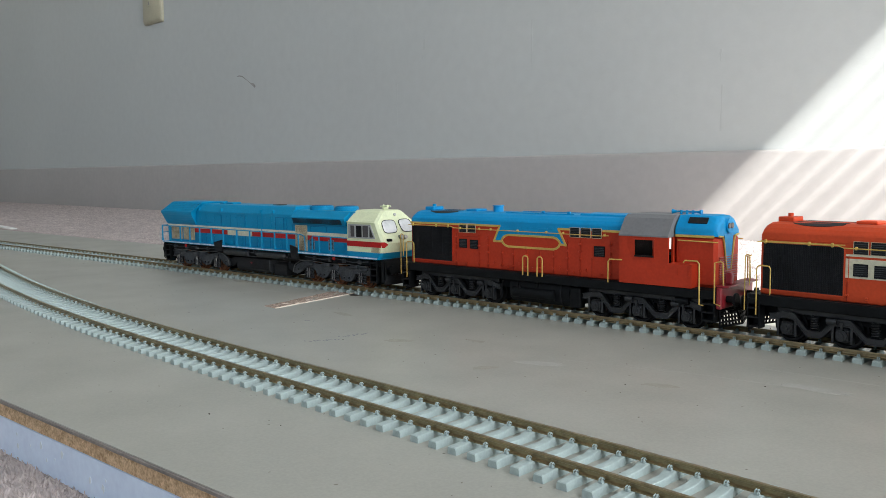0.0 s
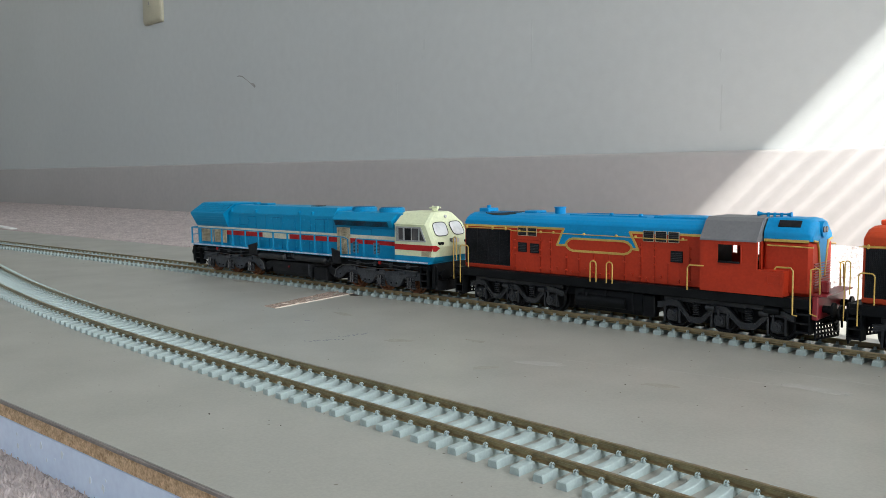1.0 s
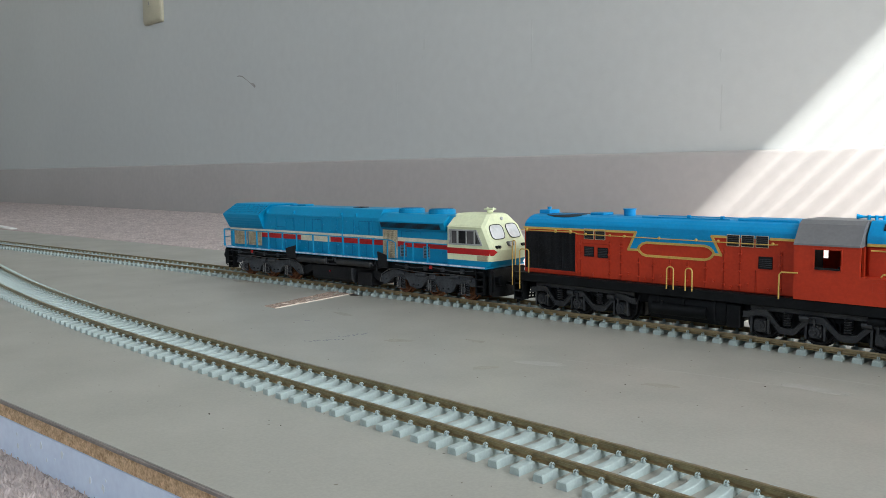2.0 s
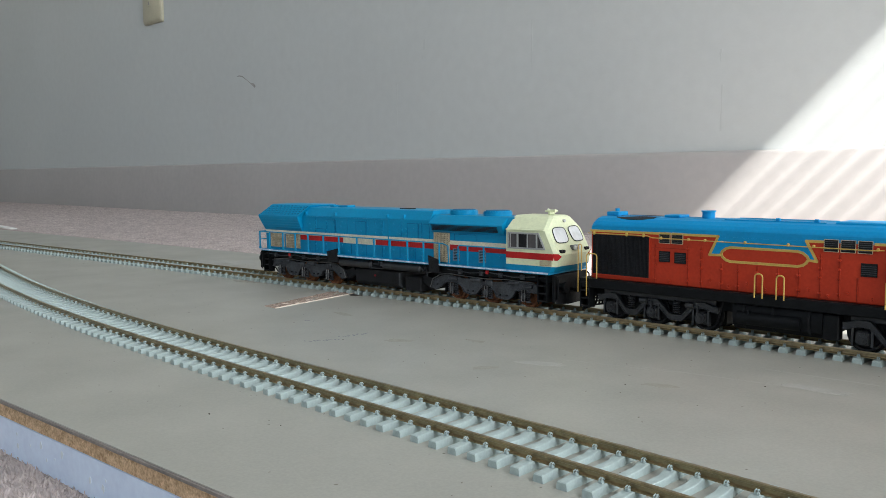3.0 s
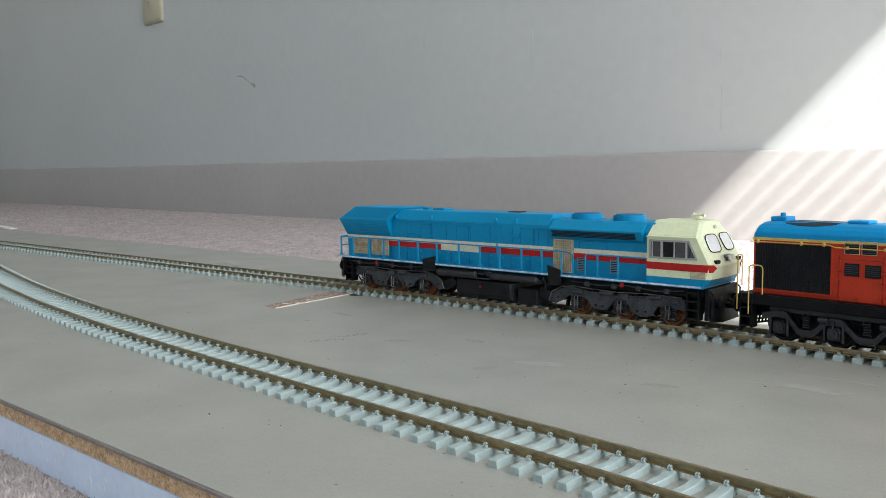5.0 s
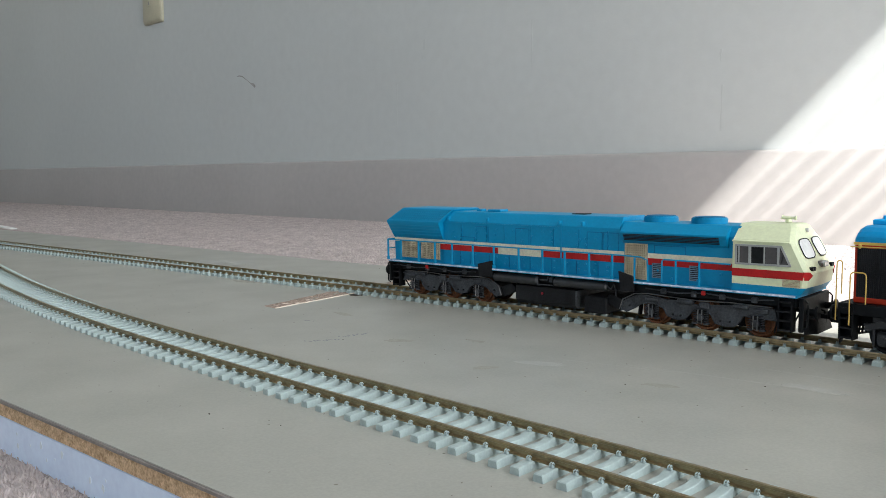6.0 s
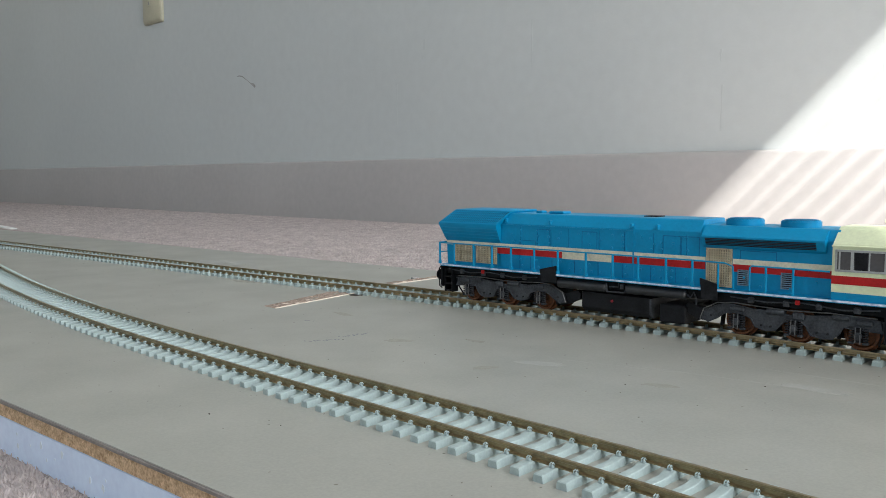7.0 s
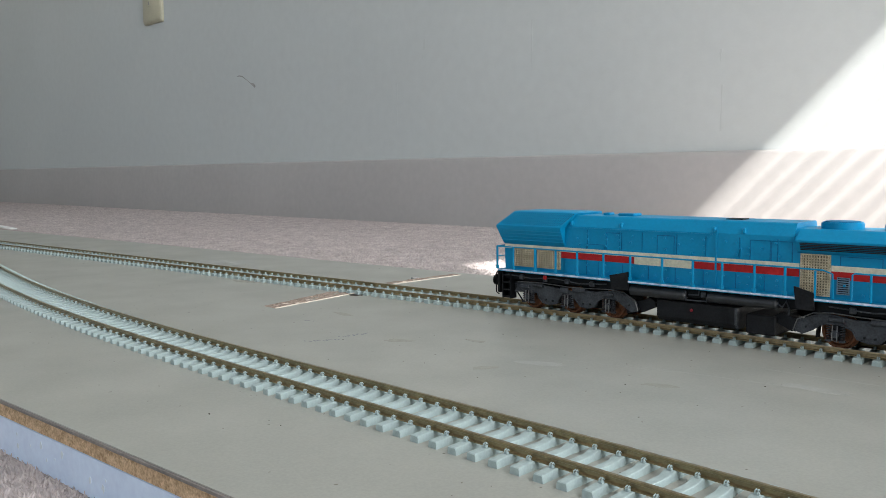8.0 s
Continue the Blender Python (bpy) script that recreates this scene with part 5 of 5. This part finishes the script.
    # cattle guards: crossed bars
    for x, way in ((81.6, 1), (-86.8, -1)):
        bm = bmesh.new()
        for i in range(15):
            y = -12.6 + 1.8 * i
            rod(bm, (x + way * (4.5 - abs(y) * 0.3), y, 2.4), (x + way * (3.0 - abs(y) * 0.2), y, 9.2), 0.42, 6)
        for k in range(5):
            z = 2.6 + 1.55 * k
            f = 1 - 0.05 * k
            wire(bm, [(x + way * (0.7 * f), -12.8, z), (x + way * 4.5 * f, 0, z), (x + way * (0.7 * f), 12.8, z)], 0.42, 6)
        part("cattle_guard", bm, M_BLACK, root, "black lattice cattle guard")
    # tanks
    tank = [(-12.5, 12.4), (-13.5, 9.8), (-12.8, 5.0), (-10.5, 3.0), (10.5, 3.0), (12.8, 5.0), (13.5, 9.8), (12.5, 12.4)]
    tk = part("fuel_tank", prism_x(bmesh.new(), tank, -19.0, 14.0), M_BLACK, root)
    for x in (-15, -4.0, 9.0):
        part("tank_strap", prism_x(bmesh.new(), [(y * 1.03, z) for y, z in tank], x, x + 0.9), M_GEAR, tk)
    for s in (-1, 1):
        part("air_reservoir", rod(bmesh.new(), (-17.0, s * 12.4, 7.6), (6.5, s * 12.4, 7.6), 2.7, 18), M_BLACK, root)
        part("gauge", rod(bmesh.new(), (-12.5, s * 14.2, 10.8), (-12.5, s * 14.2, 5.5), 0.45, 8), M_GEAR, root)
        bm = B(14.2, 19.6, *sorted((s * 9.0, s * 13.6)), 3.2, 12.2, bevel=0.4)
        part("valve_box", bm, M_BLACK, root)
        part("sand_pipe", wire(bmesh.new(), [(-22.5, s * 13.6, 12.4), (-23.5, s * 13.8, 9.0), (-25.5, s * 12.0, 4.0)], 0.35), M_GEAR, root)
        bm = rod(bmesh.new(), (64.5, s * 13.6, 11.4), (70.0, s * 13.6, 11.4), 1.5, 14)
        part("brake_reservoir", bm, M_BLACK, root)
    wm = wheel_shape(M_GEAR, 6.2)
    for axles in ((-73.0, -53.5, -32.0), (27.2, 47.0, 68.8)):
        truck(root, axles, 6.5, 7.5, 6.2, "black cast truck frame", M_DARKCAST)
        for x in axles:
            wheelset(root, x, 6.2, wm, M_STEEL)
    return root


def red_livery(root, side, roofing):
    """Blue roof colour drawn down in a panel, edged in yellow, with a long yellow loop."""
    loop = [(-24.6, 31.0), (-24.0, 32.0), (-22.6, 33.1), (-20.8, 33.6), (4.4, 33.6), (6.2, 33.1), (7.6, 32.0), (8.2, 31.0), (7.4, 29.6), (6.2, 28.7), (4.4, 28.2), (-20.8, 28.2), (-22.6, 28.7), (-24.0, 29.8)]
    panel = [(-26.0, 37.4), (-29.3, 30.3), (-25.2, 30.4), (-24.6, 31.0), (-24.0, 32.0), (-22.6, 33.1), (-20.8, 33.6), (4.4, 33.6), (6.2, 33.1), (7.6, 32.0), (8.2, 31.0), (8.9, 30.6), (10.9, 30.6), (7.2, 37.4)]
    for s in (-1, 1):
        part("blue_panel", plate(s, 12.0, panel, 0.14), roofing, root, "blue panel drawn down from the roof")
        part("yellow_loop", ribbon(s, 12.0, loop, 0.95, 0.28, True), M_YELLOW, root, "long yellow outlined loop")
        for line in ([(-84.0, 37.4), (-25.8, 37.6), (-29.3, 30.3), (-25.2, 30.4)], [(11.2, 30.4), (8.8, 30.6)], [(11.0, 30.6), (7.2, 37.5), (13.0, 37.5)], [(30.0, 37.5), (39.8, 37.5)]):
            part("yellow_line", ribbon(s, 12.05, line, 0.95, 0.25), M_YELLOW, root)


def red_front(root):
    """The blue tapering stripe, its yellow edges and the louvres on the nose."""
    bm = loft(bmesh.new(), [[(79.6, -4.2, 37.6), (79.6, 4.2, 37.6), (79.6, 1.6, 23.5), (79.6, -1.6, 23.5)], [(79.9, -4.2, 37.6), (79.9, 4.2, 37.6), (79.9, 1.6, 23.5), (79.9, -1.6, 23.5)]])
    part("nose_stripe", bm, M_ROOFBLUE, root, "blue tapering stripe on the nose")
    for s in (-1, 1):
        part("nose_line", wire(bmesh.new(), [(79.8, s * 9.6, 37.2), (79.9, s * 6.0, 36.8), (79.9, s * 4.6, 34.5), (79.9, s * 1.9, 23.5)], 0.4), M_YELLOW, root)
    for k in range(10):
        part("nose_louvre", B(79.6, 80.1, -8.4, 8.4, 20.0 + k * 0.95, 20.35 + k * 0.95), M_CRIMSON, root)


def cream_livery(root, side, roofing):
    """A broad cream band behind the grille, with dark lines."""
    for s in (-1, 1):
        part("cream_band", plate(s, 12.0, rect(-53.6, 39.8, 25.4, 32.1), 0.13), M_STRIPE, root, "broad cream band along the hood")
        part("cream_line", plate(s, 12.0, rect(-53.6, 39.8, 32.9, 33.6), 0.15), M_STRIPE, root)
        part("yellow_line", ribbon(s, 12.0, [(-84.0, 36.6), (-54.0, 36.6)], 0.4, 0.25), M_YELLOW, root)


def cream_front(root):
    part("nose_band", B(79.6, 79.8, -9.4, 9.4, 25.4, 32.8), M_STRIPE, root)
    for k in range(8):
        part("nose_louvre", B(79.6, 80.1, -6.4, 6.4, 19.0 + k * 0.75, 19.3 + k * 0.75), M_ORANGE, root)


blue = blue_locomotive()
red = hood_locomotive("red-brown model diesel locomotive with blue roof and yellow handrails", M_RED, M_ROOFBLUE, M_GREYROOF, red_livery, red_front, -55.4)
orange = hood_locomotive("orange-red model diesel locomotive with a cream band and black grille", M_ORANGE, M_ORANGE, M_ORANGE, cream_livery, cream_front, -54.0)


# ---- what moves ----
def run(t):
    """How far along the far track the blue locomotive's middle is at t seconds."""
    return -462.0 + 35.55 * t + 0.0166 * t * t


def on_track(u):
    y, h = far_line(u)
    return pose(u * MM, y * MM, 0, 0, 0, math.degrees(h))


def motions():
    for ob, gap in ((blue, 0.0), (red, 206.37), (orange, 387.4)):
        walk(ob, [(i * 0.5, on_track(run(i * 0.5) + gap)) for i in range(17)])
    for axle, x, r in ROLLING:
        walk(axle, [(i * 0.2, pose(x * MM, 0, r * MM, 0, math.degrees((run(i * 0.2) - run(0)) / r), 0)) for i in range(41)])


motions()
